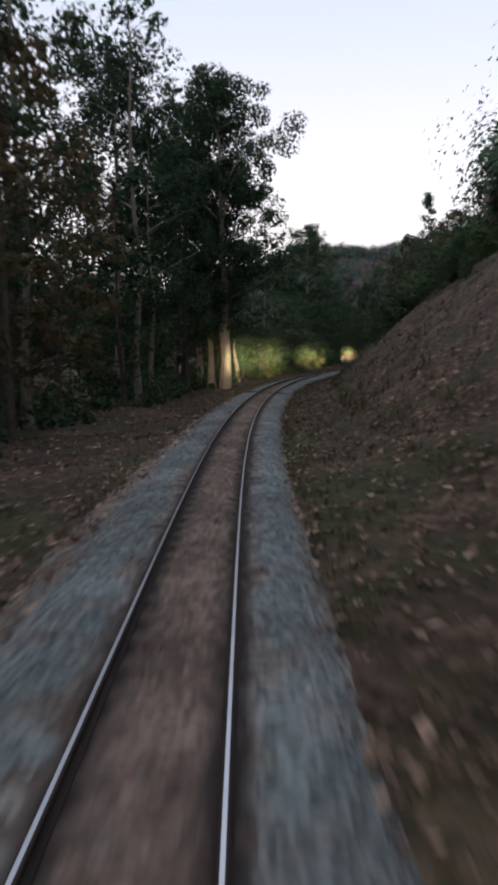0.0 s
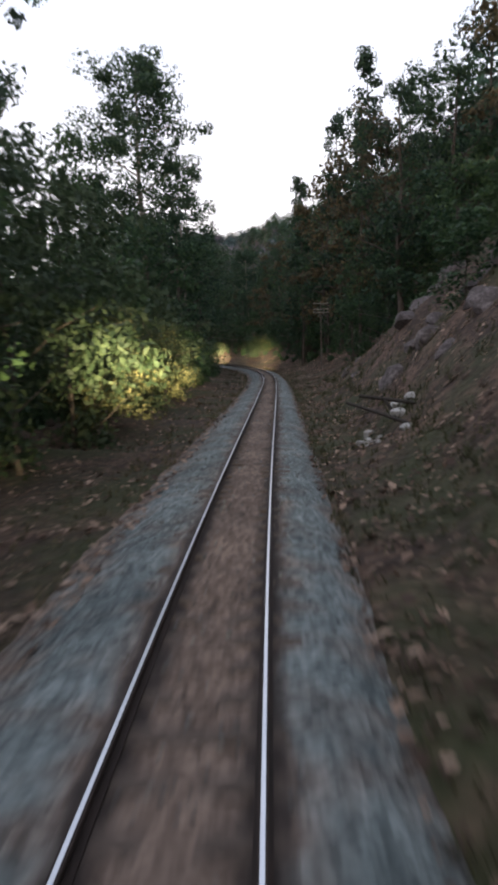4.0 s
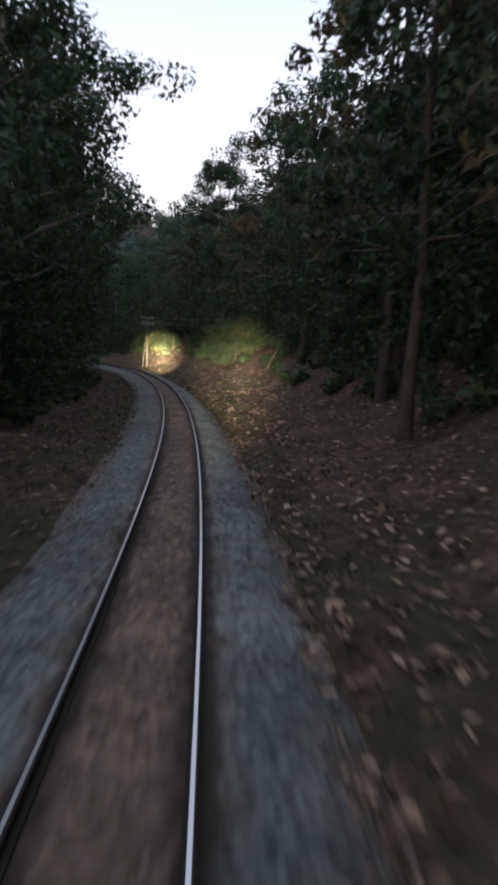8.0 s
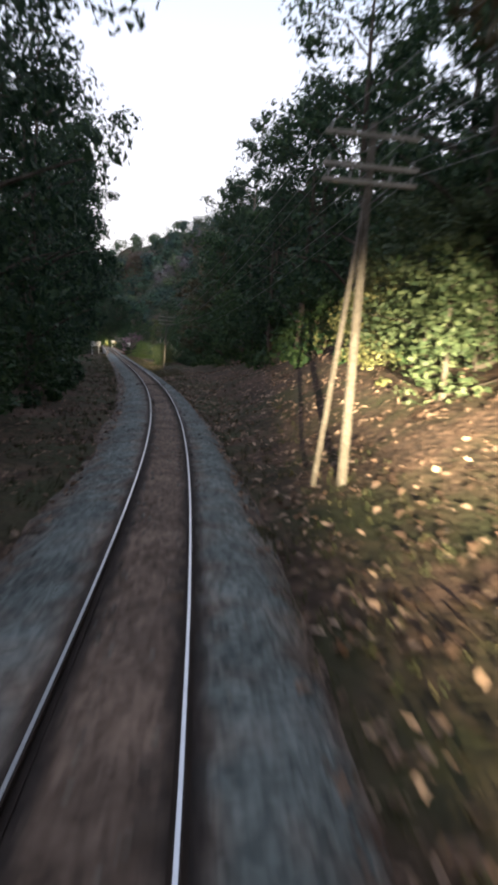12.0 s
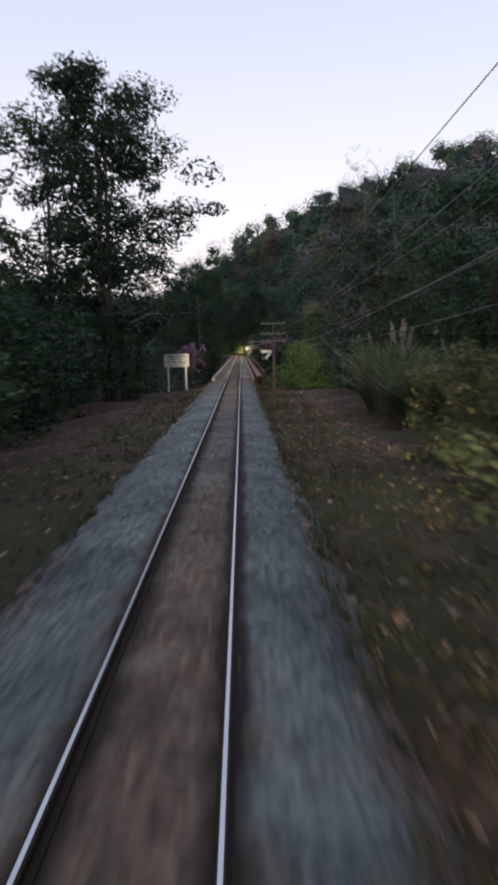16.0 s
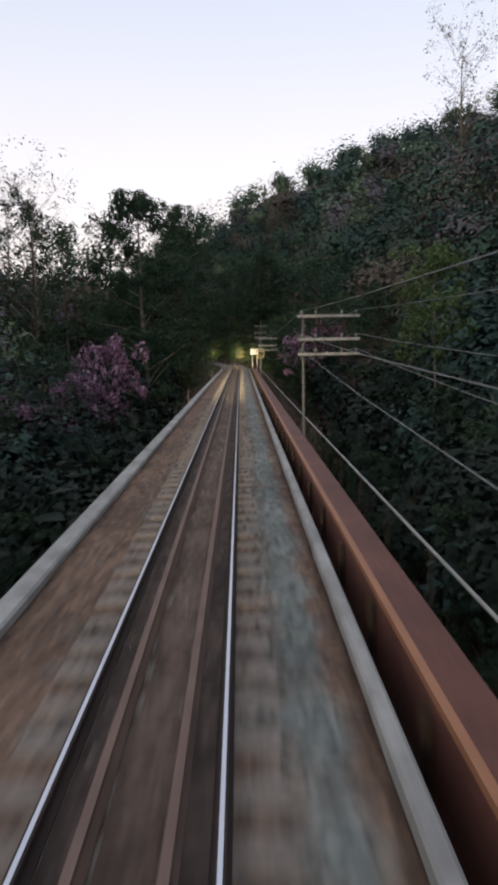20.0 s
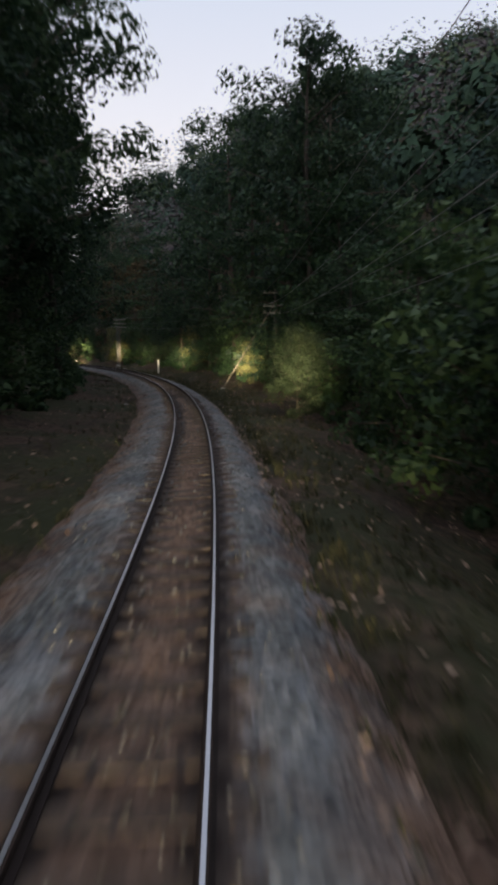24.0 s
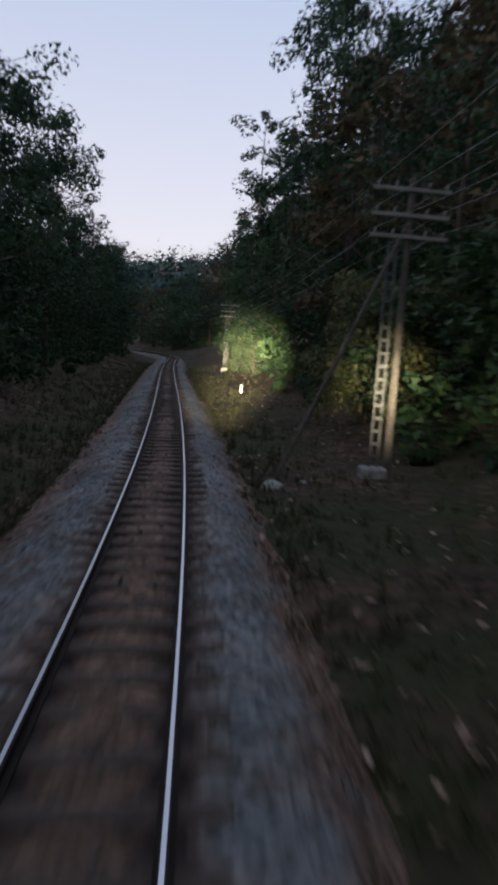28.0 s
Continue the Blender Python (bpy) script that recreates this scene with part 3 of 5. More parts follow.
    # check rails between the running rails
    for u in (-.25, .25):
        along("check_rail", [(u - .03, -.05), (u - .03, .0), (u + .03, .0), (u + .03, -.05), (u + .06, -.13), (u - .06, -.13)], CHECK, "rust-brown inner check rail", BRIDGE_START - 17, BRIDGE_END + 3)
    return root


BRIDGE = bridge()

# ---- trees ----
def leaf_cloud(r, centres, sizes, count, leaf, flat=.7, kite=False):
    """Leaves round clump centres, as kites or plain triangles: verts and faces arrays."""
    idx = r.randint(0, len(centres), count)
    d = r.normal(0, 1, (count, 3))
    d /= np.linalg.norm(d, axis=1)[:, None]
    rad = r.uniform(0.25, 1, (count, 1)) ** .5
    p = centres[idx] + d * rad * sizes[idx][:, None] * np.array((1, 1, flat))
    n = d * .9 + r.normal(0, .42, (count, 3)) + (0, 0, .25)
    n /= np.linalg.norm(n, axis=1)[:, None]
    a = np.cross(n, r.normal(0, 1, (count, 3)))
    a /= np.linalg.norm(a, axis=1)[:, None] + 1e-9
    b = np.cross(n, a)
    L = leaf * r.uniform(.55, 1.4, (count, 1))
    if kite:
        v = np.stack([p - a * L * .5, p + b * L * .28 + n * L * .08, p + a * L * .55, p - b * L * .28 + n * L * .08], 1).reshape(-1, 3)
        i = np.arange(count)[:, None] * 4
        return v, np.concatenate([i + [0, 1, 2], i + [0, 2, 3]], 1).reshape(-1, 3)
    v = np.stack([p - a * L * .45 + b * L * .22, p + a * L * .6, p - a * L * .3 - b * L * .42], 1).reshape(-1, 3)
    return v, np.arange(count * 3).reshape(-1, 3)


def fast_mesh(name, v, f, mat):
    """A mesh of triangles or quads from arrays."""
    me = bpy.data.meshes.new(name)
    k = f.shape[1]
    me.vertices.add(len(v))
    me.vertices.foreach_set("co", np.asarray(v, float).ravel())
    me.loops.add(f.size)
    me.loops.foreach_set("vertex_index", f.ravel().astype(np.int32))
    me.polygons.add(len(f))
    me.polygons.foreach_set("loop_start", np.arange(len(f), dtype=np.int32) * k)
    me.materials.append(mat)
    me.update(calc_edges=True)
    return me


def make_tree(kind, seed, label, leafmat, H, R, base, clumps, leaves, leaf, trunk_r, bark=None, shape="round", limbs=9, lean=.04, clump=1.0, twigs=0, kite=False):
    """A tree of height H and crown radius R whose crown begins at base * H. Returns its root, set aside at the origin."""
    r = np.random.RandomState(seed)
    bark = bark or BARK
    root = new(kind)
    tagged(root, label, "bush" if "bush" in kind or "shrub" in kind or "thicket" in kind else "tree")
    n = 9
    zz = np.linspace(0, 1, n)
    wob = np.cumsum(r.normal(0, lean, (n, 2)), 0) * H * .16
    wob -= wob[0]
    stem = np.stack([wob[:, 0], wob[:, 1], zz * H * .94 - .6 * (zz == 0)], -1)
    pieces = [tube(stem, trunk_r * (1 - .85 * zz) * (1 + .5 * (zz == 0)), 7)]
    ends, size = [], []
    total = max(limbs, 1)
    for i in range(total):
        f = base + (1 - base) * (i + r.uniform(.1, .9)) / total
        f = min(f, .96)
        if shape == "spire":
            reach = R * (1.06 - (f - base) / (1 - base)) ** .8
        elif shape == "vase":
            reach = R * (.4 + .7 * (f - base) / (1 - base))
        else:
            g = (f - base) / (1 - base)
            reach = R * math.sqrt(max(.12, 1 - (2 * g - .75) ** 2 / 1.6))
        reach *= r.uniform(.75, 1.12)
        a = i * 2.4 + r.uniform(-.5, .5)
        o = np.array([np.interp(f, zz, stem[:, j]) for j in range(3)])
        rise = {"spire": .12, "vase": 1.0}.get(shape, .45) * reach * r.uniform(.6, 1.3)
        tip = o + np.array((math.cos(a) * reach, math.sin(a) * reach, rise))
        mid = (o + tip) / 2 + np.array((0, 0, .06 * reach)) + r.normal(0, .06 * reach, 3)
        lr = trunk_r * (1 - .8 * f) * .5
        pieces.append(tube([o, mid, tip], [lr, lr * .6, lr * .2], 4))
        for k in range(max(1, clumps // total)):
            g = r.uniform(.35, 1.05)
            c = (o * (1 - g) + tip * g) + r.normal(0, .16 * reach + .15, 3)
            ends.append(c)
            size.append(clump * r.uniform(.6, 1.25))
            if twigs and k < twigs:
                m = o * (1 - g * .7) + tip * g * .7
                pieces.append(tube([m, (m + c) / 2 + r.normal(0, .1, 3), c + r.normal(0, .3, 3)], [lr * .35, lr * .22, lr * .08], 3))
    top = stem[-1]
    for k in range(3):
        ends.append(top + r.normal(0, .35, 3) + (0, 0, .15 * k))
        size.append(clump * .7)
    v, f = gather(pieces)
    mesh_object("trunk", v, f, bark, root, smooth=True)
    if leaves:
        v, f = leaf_cloud(r, np.array(ends), np.array(size), leaves, leaf, kite=kite)
        ob = new("crown", fast_mesh("crown", v, f, leafmat))
        ob.parent = root
    return root


TREES = {
    "broad": [make_tree("broadleaf_tree", 11 + i, "tall dark-green broadleaf tree with a dense uneven crown", LEAF, 20, 5.2, .14, 80, 5200, .31, .30, limbs=15, clump=1.25) for i in range(3)],
    "tall": [make_tree("tall_slender_tree", 21 + i, "tall slender tree with a pale trunk and sparse crown", LEAF, 24, 3.0, .3, 48, 2200, .32, .20, PALE_BARK, limbs=12, clump=.85, twigs=2) for i in range(3)],
    "round": [make_tree("round_tree", 31 + i, "rounded dark-green tree at the forest edge", LEAF_MID, 13, 4.4, .07, 64, 3600, .32, .2, limbs=14, clump=1.15) for i in range(3)],
    "spire": [make_tree("pointed_tree", 41 + i, "tall dark tree with a narrow pointed crown", LEAF, 24, 3.6, .18, 70, 3000, .40, .24, shape="spire", limbs=22, clump=.95) for i in range(2)],
    "dry": [make_tree("drying_tree", 51 + i, "tree with thin brownish drying leaves", LEAF_DRY, 17, 4.2, .16, 60, 2200, .38, .2, limbs=13, clump=1.0, twigs=2) for i in range(2)],
    "bare": [make_tree("bare_tree", 61 + i, "almost leafless pale tree with fine bare twigs", LEAF_DRY, 17, 4.5, .3, 150, 2000, .18, .17, PALE_BARK, shape="vase", limbs=18, clump=.8, twigs=8) for i in range(2)],
    "bush": [make_tree("bush", 71 + i, "dark-green leafy bush beside the track", LEAF_MID, 3.6, 1.9, .08, 30, 1200, .3, .06, limbs=9, clump=.75) for i in range(3)],
    "great": [make_tree("great_tree", 111 + i, "great dark tree with a dense heavy crown and forked pale trunk", LEAF, 28, 6.2, .2, 190, 26000, .29, .40, FORKED, limbs=24, clump=1.35, kite=True) for i in range(2)],
    "fresh": [make_tree("bamboo_clump", 131, "fresh yellow-green leafy clump below the bridge end", LEAF_FRESH, 5.0, 2.3, .04, 60, 5200, .18, .05, limbs=14, clump=.8, kite=True)],
    "straw": [make_tree("roadside_thicket", 141 + i, "yellow-green weedy thicket with dry stems beside the line", LEAF_STRAW, 4.0, 2.0, .02, 60, 4200, .17, .03, limbs=16, clump=.7, kite=True, twigs=2) for i in range(2)],
    "pale": [make_tree("spreading_tree", 121, "tall spreading light-green tree with a pale bare trunk", LEAF_FRESH, 23, 5.0, .5, 90, 5000, .36, .2, FORKED, limbs=16, clump=1.1)],
    "edge": [make_tree("edge_bush", 101 + i, "tall tangled dark-green bush at the forest edge", (LEAF_MID, LEAF, LEAF_MID)[i], 7, 2.9, .03, 56, 2500, .27, .07, limbs=13, clump=.95) for i in range(3)],
    "light": [make_tree("leafy_shrub", 81 + i, "fresh-green large-leaved shrub at the forest edge", LEAF_LIGHT, 8.0, 3.0, .05, 70, 5600, .22, .09, limbs=14, clump=1.0, kite=True) for i in range(2)],
    "pink": [make_tree("flowering_tree", 91 + i, "low tree covered in pink-purple blossom", PINK, 8, 3.6, .3, 46, 2200, .36, .16, limbs=13, clump=.85) for i in range(2)],
}
USED = set()
rt = np.random.RandomState(77)


def plant(kind, s, u, height=None, spread=None, variant=None, sink=.25, ground=None):
    """One tree at s, u; height in metres above its foot, spread: crown radius."""
    proto = {"broad": (20, 5.2), "tall": (24, 3.0), "round": (13, 4.4), "spire": (24, 3.6), "dry": (17, 4.2), "bare": (17, 4.5), "bush": (3.6, 1.9), "light": (8, 3), "edge": (7, 2.9), "great": (28, 6.2), "pale": (23, 5), "fresh": (5, 2.3), "straw": (4, 2), "pink": (8, 3.6)}[kind]
    p = line(s, u)
    z = float(surf([p[0]], [p[1]])[0]) if ground is None else ground
    h = height or proto[0] * rt.uniform(.8, 1.15)
    w = (spread or proto[1] * (h / proto[0]) ** .7 * rt.uniform(.85, 1.15))
    w = (w if spread else min(w, max(1.5, abs(u) - 4.2))) / proto[1]
    base = TREES[kind][(variant if variant is not None else rt.randint(99)) % len(TREES[kind])]
    m = Matrix.Translation((p[0], p[1], z - sink * min(1, h / 8))) @ Matrix.Rotation(rt.uniform(0, 6.28), 4, "Z") @ Matrix.Diagonal((w, w, h / proto[0], 1))
    if base not in USED:
        USED.add(base)
        base.matrix_basis = m
        return base
    ob = copy_thing(base, Matrix.Identity(4))
    ob.matrix_basis = m
    return ob


# hero trees: kind, s, u, height, crown radius
HEROES = [
    ("great", 366, 12.2, 23, 4.4), ("great", 285, 13, 24, 5), ("great", 668, 14, 24, 5.5), ("great", 706, 15, 22, 4.8), ("great", 72, -7.8, 28, 5.4),
    ("tall", 48, -8.2, 27, 3.4), ("great", 67.5, -5.5, 29, 6.2), ("tall", 69, -6.2, 26, 4), ("great", 80, -11, 26, 6), ("tall", 36, -11, 27, 3.6), ("broad", 30, -13, 25, 5), ("broad", 42, -14, 26, 5), ("great", 56, -12, 27, 6), ("broad", 74, -11, 27, 6),
    ("light", 92, -6.4, 6.5, 3), ("light", 100, -7.2, 7.5, 3.2), ("round", 108, -7.6, 8.5, 3.2), ("light", 114, -6.6, 9, 3.2), ("light", 121, -7, 9.5, 3.4), ("round", 128.7, -8.6, 9.5, 3.4), ("light", 135, -7, 7, 2.8), ("light", 142, -6.8, 5, 2.4),
    ("great", 166, -11.6, 31.5, 7), ("round", 158, -17, 21, 5), ("tall", 138, -15, 35, 3.4), ("spire", 198, 16.5, 38, 4.4), ("spire", 188, 10, 31, 3.8), ("edge", 161, 12, 10, 3.6),
    ("broad", 300, 19, 28, 5.4), ("broad", 297, 26, 26, 5), ("broad", 310, 14, 24, 5), ("broad", 322, 9, 18, 4), ("great", 438, -9.4, 24.5, 7.2), ("broad", 434, -8.0, 19, 5.0), ("great", 391, -10.0, 20, 4.9), ("great", 357, -7.4, 20, 4.9), ("great", 346, -7.4, 22, 4.8), ("broad", 449, 12, 17, 4.2), ("bare", 453, 10.2, 18, 4.6), ("bare", 449, 15.5, 15, 4.5), ("fresh", 448, 6.4, 3.7, 1.7), ("fresh", 452, 7.4, 5.0, 2.0), ("fresh", 464, 7.2, 10.6, 4.0), ("fresh", 459, 7.2, 8.6, 3.6), ("fresh", 470, 9, 11.6, 4.0), ("broad", 378, -8.4, 23, 5.2), ("round", 370, -8.2, 14, 4.6), ("broad", 385, -11, 20, 5), ("broad", 110, -12.5, 15.5, 4), ("round", 166, 8.2, 6.5, 2.6),
    ("edge", 404, -9.4, 6, 3), ("edge", 409, -10.4, 6.6, 3.2), ("edge", 414.5, -9.6, 6, 3), ("edge", 420, -10.2, 6.4, 3.1), ("edge", 426, -9.8, 5.6, 3), ("light", 437, -7.6, 4.6, 2.4), ("light", 434, -8.6, 5.4, 2.6), ("light", 466.5, 10.4, 8, 3.4), ("pink", 489, 8.6, 9.5, 2.6), ("pink", 611, 9.5, 9.5, 3.4), ("pink", 605, 13, 12, 3.6), ("round", 602, -6.2, 9, 3.2), ("light", 598, -6.4, 6, 2.4), ("light", 646.3, 5.6, 4.6, 1.3), ("light", 650.5, 7.0, 4.6, 1.8), ("great", 683, -8.8, 25, 5.8), ("pink", 561, -18.5, 9, 4.6), ("great", 583.5, -10.0, 29, 6.0),
    ("pink", 571, -12.5, 13.5, 3.6), ("pink", 566.5, -15, 11, 3.8), ("bare", 650, 50, 40, 9), ("pale", 570, 19.5, 24, 4.6), ("round", 619, -6.5, 9, 3), ("great", 641, -8.6, 30, 6.4),
    ("bare", 600, -30, 27, 7), ("bare", 590, -24, 27, 6), ("broad", 590, -20, 24, 5), ("great", 692, -8.8, 25, 5.8), ("great", 664, -9.2, 24, 5.2), ("great", 651, -8.4, 28, 6.8), ("great", 217, -8.2, 23, 6.0), ("great", 243, -8.6, 25, 5.6), ("great", 256, -9.6, 24, 4.6), ("bare", 461, -5.4, 7.6, 2.2), ("bare", 457.5, -7.0, 6.4, 2.2), ("broad", 600, -17, 24, 6), ("broad", 596, -26, 26, 6), ("broad", 590, -36, 28, 6), ("round", 608, -12, 16, 5),
    ("light", 254, 8.2, 4, 2.2), ("light", 259, 7.8, 4.2, 2.2), ("light", 293, 7.0, 5, 2.6), ("light", 297.5, 8.0, 5.5, 2.6), ("light", 384, 5.4, 3.4, 2), ("light", 390, 5.7, 3.4, 2),
    ("edge", 690, 9.4, 5.2, 2.6), ("straw", 697, 9.4, 4.6, 2.2), ("straw", 672, 8.4, 3.4, 1.5), ("light", 710, 8.6, 4.6, 2.3), ("light", 731, 8.0, 4.6, 2.3), ("light", 766, 7.0, 4.6, 2.4), ("light", 771, 7.2, 5, 2.4), ("round", 705, 11, 9, 4), ("broad", 763, 9, 18, 4.5), ("broad", 742, 9.4, 19, 4.6), ("bare", 752, 11, 24, 6)]
for kind, s, u, h, w in HEROES:
    plant(kind, s, u, h, w)


def front(s, side):
    """Where the trees begin beside the line."""
    if side > 0:
        return np.interp(s, [-20, 60, 110, 145, 165, 250, 262, 340, 360, 430, 452, 470, 580, 604, 625, 660, 700, 800], [26, 26, 24, 18, 10, 9, 8.5, 8.5, 9, 13, 12, 10, 10, 9, 8, 8.5, 8.5, 8.5])
    return np.interp(s, [-20, 20, 60, 110, 160, 260, 330, 430, 452, 470, 580, 604, 640, 800], [10, 9.5, 7.5, 11, 7.5, 6.3, 6.4, 12.5, 12, 9, 9, 7, 7.0, 7.8])


def top_limit(s, side, row):
    """Height of the crowns above rail level beside the bridge."""
    return (-3.5, 4.5)[row] if side < 0 else (-5.0, 1.0)[row]


def forest(side):
    for row, (off, step, kinds) in enumerate(((0, 7.0, ("round", "broad", "tall", "round", "dry")), (7, 12.5, ("broad", "spire", "dry", "round", "broad")))):
        s = -14.0
        while s < 815:
            u = side * (float(front(s, side)) + off + rt.uniform(0, 3.5))
            k = kinds[rt.randint(len(kinds))]
            h = None
            if side > 0 and s < 145:
                h, k = rt.uniform(5, 9), ("round", "dry", "bush")[rt.randint(3)]
            elif side < 0 and 84 < s < 152:
                h, k = (rt.uniform(6, 9), "round") if row == 0 else (rt.uniform(9, 12), "tall")
            elif side < 0 and 374 < s < 432:
                h, k = rt.uniform(7, 11), "round"
            elif side > 0 and 400 < s < 453:
                h = rt.uniform(10, 14)
            elif side > 0 and 160 < s < 345 and row == 0:
                h, k = (rt.uniform(20, 26) if s < 255 else rt.uniform(14, 19)), ("broad", "spire", "broad", "dry")[rt.randint(4)]
            elif side < 0 and 175 < s < 368 and row == 0:
                h, k = rt.uniform(18, 23), "broad"
            elif side > 0 and 604 < s < 656:
                h, k = rt.uniform(8, 11) + 3 * row, ("round", "broad")[rt.randint(2)]
            elif side > 0 and 660 < s < 718 and row == 0:
                h, k = rt.uniform(20, 26) * (1 if s < 690 else .66), ("broad", "spire", "broad")[rt.randint(3)]
            elif side < 0 and 604 < s and row == 0:
                h, k = (rt.uniform(16, 21) if s < 712 else rt.uniform(13, 17)), "broad"
            elif side < 0 and 712 < s and row == 1:
                h, k = rt.uniform(14, 18), "broad"
            if 456 < s < 597:
                p = line(s, u)
                h = max(4.0, top_limit(s, side, row) - float(surf([p[0]], [p[1]])[0])) * rt.uniform(.75, 1.0)
                k = "broad"
            wide = 4.5 if side < 0 and row == 0 and (175 < s < 368 or 604 < s < 712) else None
            plant(k, s + rt.uniform(-2, 2), u, h, wide)
            s += step


forest(-1)
forest(1)


def reed_clump(s, u, height, seed, plumes):
    """A tussock of tall arching reed blades with feathery plumes."""
    r = np.random.RandomState(seed)
    p = line(s, u)
    root = empty("reed_clump", (p[0], p[1], float(surf([p[0]], [p[1]])[0]) - .1), "tall grey-green reed clump with pale feathery plumes", "reed", "reeds before the bridge")
    n = 1100
    a, lean = r.uniform(0, 6.283, n), r.uniform(.1, .95, n)
    h = height * r.uniform(.35, .95, n)
    out = np.stack([np.cos(a), np.sin(a), 0 * a], -1)
    foot = out * (r.uniform(0, .5, n) * height * .3)[:, None]
    across = np.stack([-np.sin(a), np.cos(a), 0 * a], -1) * (.022 + .026 * r.uniform(0, 1, n))[:, None]
    rows = []
    for f, drop in ((0, 0), (.4, 0), (.75, .06), (1, .26)):
        rows.append(foot + out * (lean * h * f ** 1.8)[:, None] + np.stack([0 * a, 0 * a, h * (f - drop * lean)], -1))
    v = np.stack([rows[0] - across, rows[0] + across, rows[1] - across, rows[1] + across, rows[2] - across * .8, rows[2] + across * .8, rows[3], rows[3] + across * .1], 1).reshape(-1, 3)
    f = np.concatenate([np.arange(n)[:, None] * 8 + q for q in ([0, 1, 3, 2], [2, 3, 5, 4], [4, 5, 7, 6])])
    ob = new("foliage", fast_mesh("foliage", v, f, REED))
    ob.parent = root
    for k in range(plumes):
        b, reach = r.uniform(0, 6.283), r.uniform(.1, .3) * height
        top = np.array((math.cos(b) * reach, math.sin(b) * reach, height * r.uniform(.8, 1.1)))
        v, f = tube([(0, 0, 0), top * (.4, .4, .55), top], [.012, .01, .006], 4)
        stem = mesh_object("stem", v, f, REED, root)
        c = top + np.linspace(-.5, .35, 9)[:, None] * (top / np.linalg.norm(top))
        v, f = leaf_cloud(r, c, .14 * np.array([.5, .8, 1, 1, .9, .8, .6, .4, .25]), 130, .1, 1.4)
        plume = new("plume", fast_mesh("plume", v, f, PLUME))
        plume.parent = stem


REED = material("reed_blades", [(.09, .115, .06), (.175, .205, .115), (.28, .305, .19)], .6, .8, fine=5, bump=0, per_island=.7, through=.3)
PLUME = material("reed_plumes", [(.26, .235, .19), (.36, .33, .275)], 2, .9, fine=9, bump=0, per_island=.5, through=.3)
for n, (s, u, h, plumes) in enumerate(((414, 8.0, 3.4, 0), (417.5, 8.6, 4.2, 3), (421.5, 8.4, 4.8, 5), (416, 10.4, 4.4, 1), (424, 8.2, 3.4, 1), (412, 9.6, 3.8, 0))):
    reed_clump(s, u, h, 700 + n, plumes)


def forest_edge(side, s0, s1, step=4.2, back=0.0):
    """Low dense foliage that closes the forest down to the ground."""
    s = s0
    while s < s1:
        h = rt.uniform(4.2, 8.5)
        plant("edge", s, side * (float(front(s, side)) + back + rt.uniform(1.0, 3.2)), h, rt.uniform(2.4, 3.4))
        s += step * rt.uniform(.75, 1.25)


for n in range(44):
    plant(("bush", "edge")[n % 2], rt.uniform(70, 140), rt.uniform(8.5, 18), rt.uniform(1.6, 4.2), rt.uniform(1.2, 2.6))
for n in range(34):
    plant(("bush", "edge", "dry", "bush")[n % 4], rt.uniform(84, 150), rt.uniform(13, 25), rt.uniform(2.2, 5.5) * (1.3 if n % 4 == 2 else 1))
forest_edge(-1, 0, 84, 4.0, 4.5)
forest_edge(-1, 84, 352)
forest_edge(-1, 352, 446, 5.5)
forest_edge(-1, 606, 800)
forest_edge(1, 152, 446)
forest_edge(1, 606, 800)
# where the line bends out of sight
state = rt.get_state()
plant("spire", 214, 9.0, 31, 4.0)
plant("spire", 206, 7.4, 26, 3.4)
plant("tall", 89, -8.6, 17, 4.2)
for s, u, h, w in ((99.5, -7.2, 5.0, 2.1), (124, -7.0, 4.6, 2.0), (128, -7.2, 4.2, 2.0), (253, 9.8, 3.6, 1.8), (300, 7.8, 3.6, 1.9), (304, 8.4, 4.2, 2.0),
                   (399, 6.6, 3.0, 1.6), (404.5, 7.0, 3.2, 1.7), (138, -7.0, 4.4, 2.1), (145, -6.9, 4.0, 2.0), (730, 7.2, 4.6, 2.0), (733.5, 7.8, 5.4, 2.2)):
    plant("straw", s, u, h, w)
for n in range(26):
    plant(("broad", "dry", "round", "broad")[n % 4], 803 + 3.2 * n, 9 + 4.5 * (n % 3) + rt.uniform(0, 3), rt.uniform(11, 16), rt.uniform(3.6, 5))
    plant(("broad", "round")[n % 2], 806 + 3.2 * n, -9 - 4 * (n % 3) - rt.uniform(0, 3), rt.uniform(11, 16), rt.uniform(3.6, 5))
forest_edge(1, 800, 884, 3.4)
forest_edge(-1, 800, 884, 3.6)
rt.set_state(state)


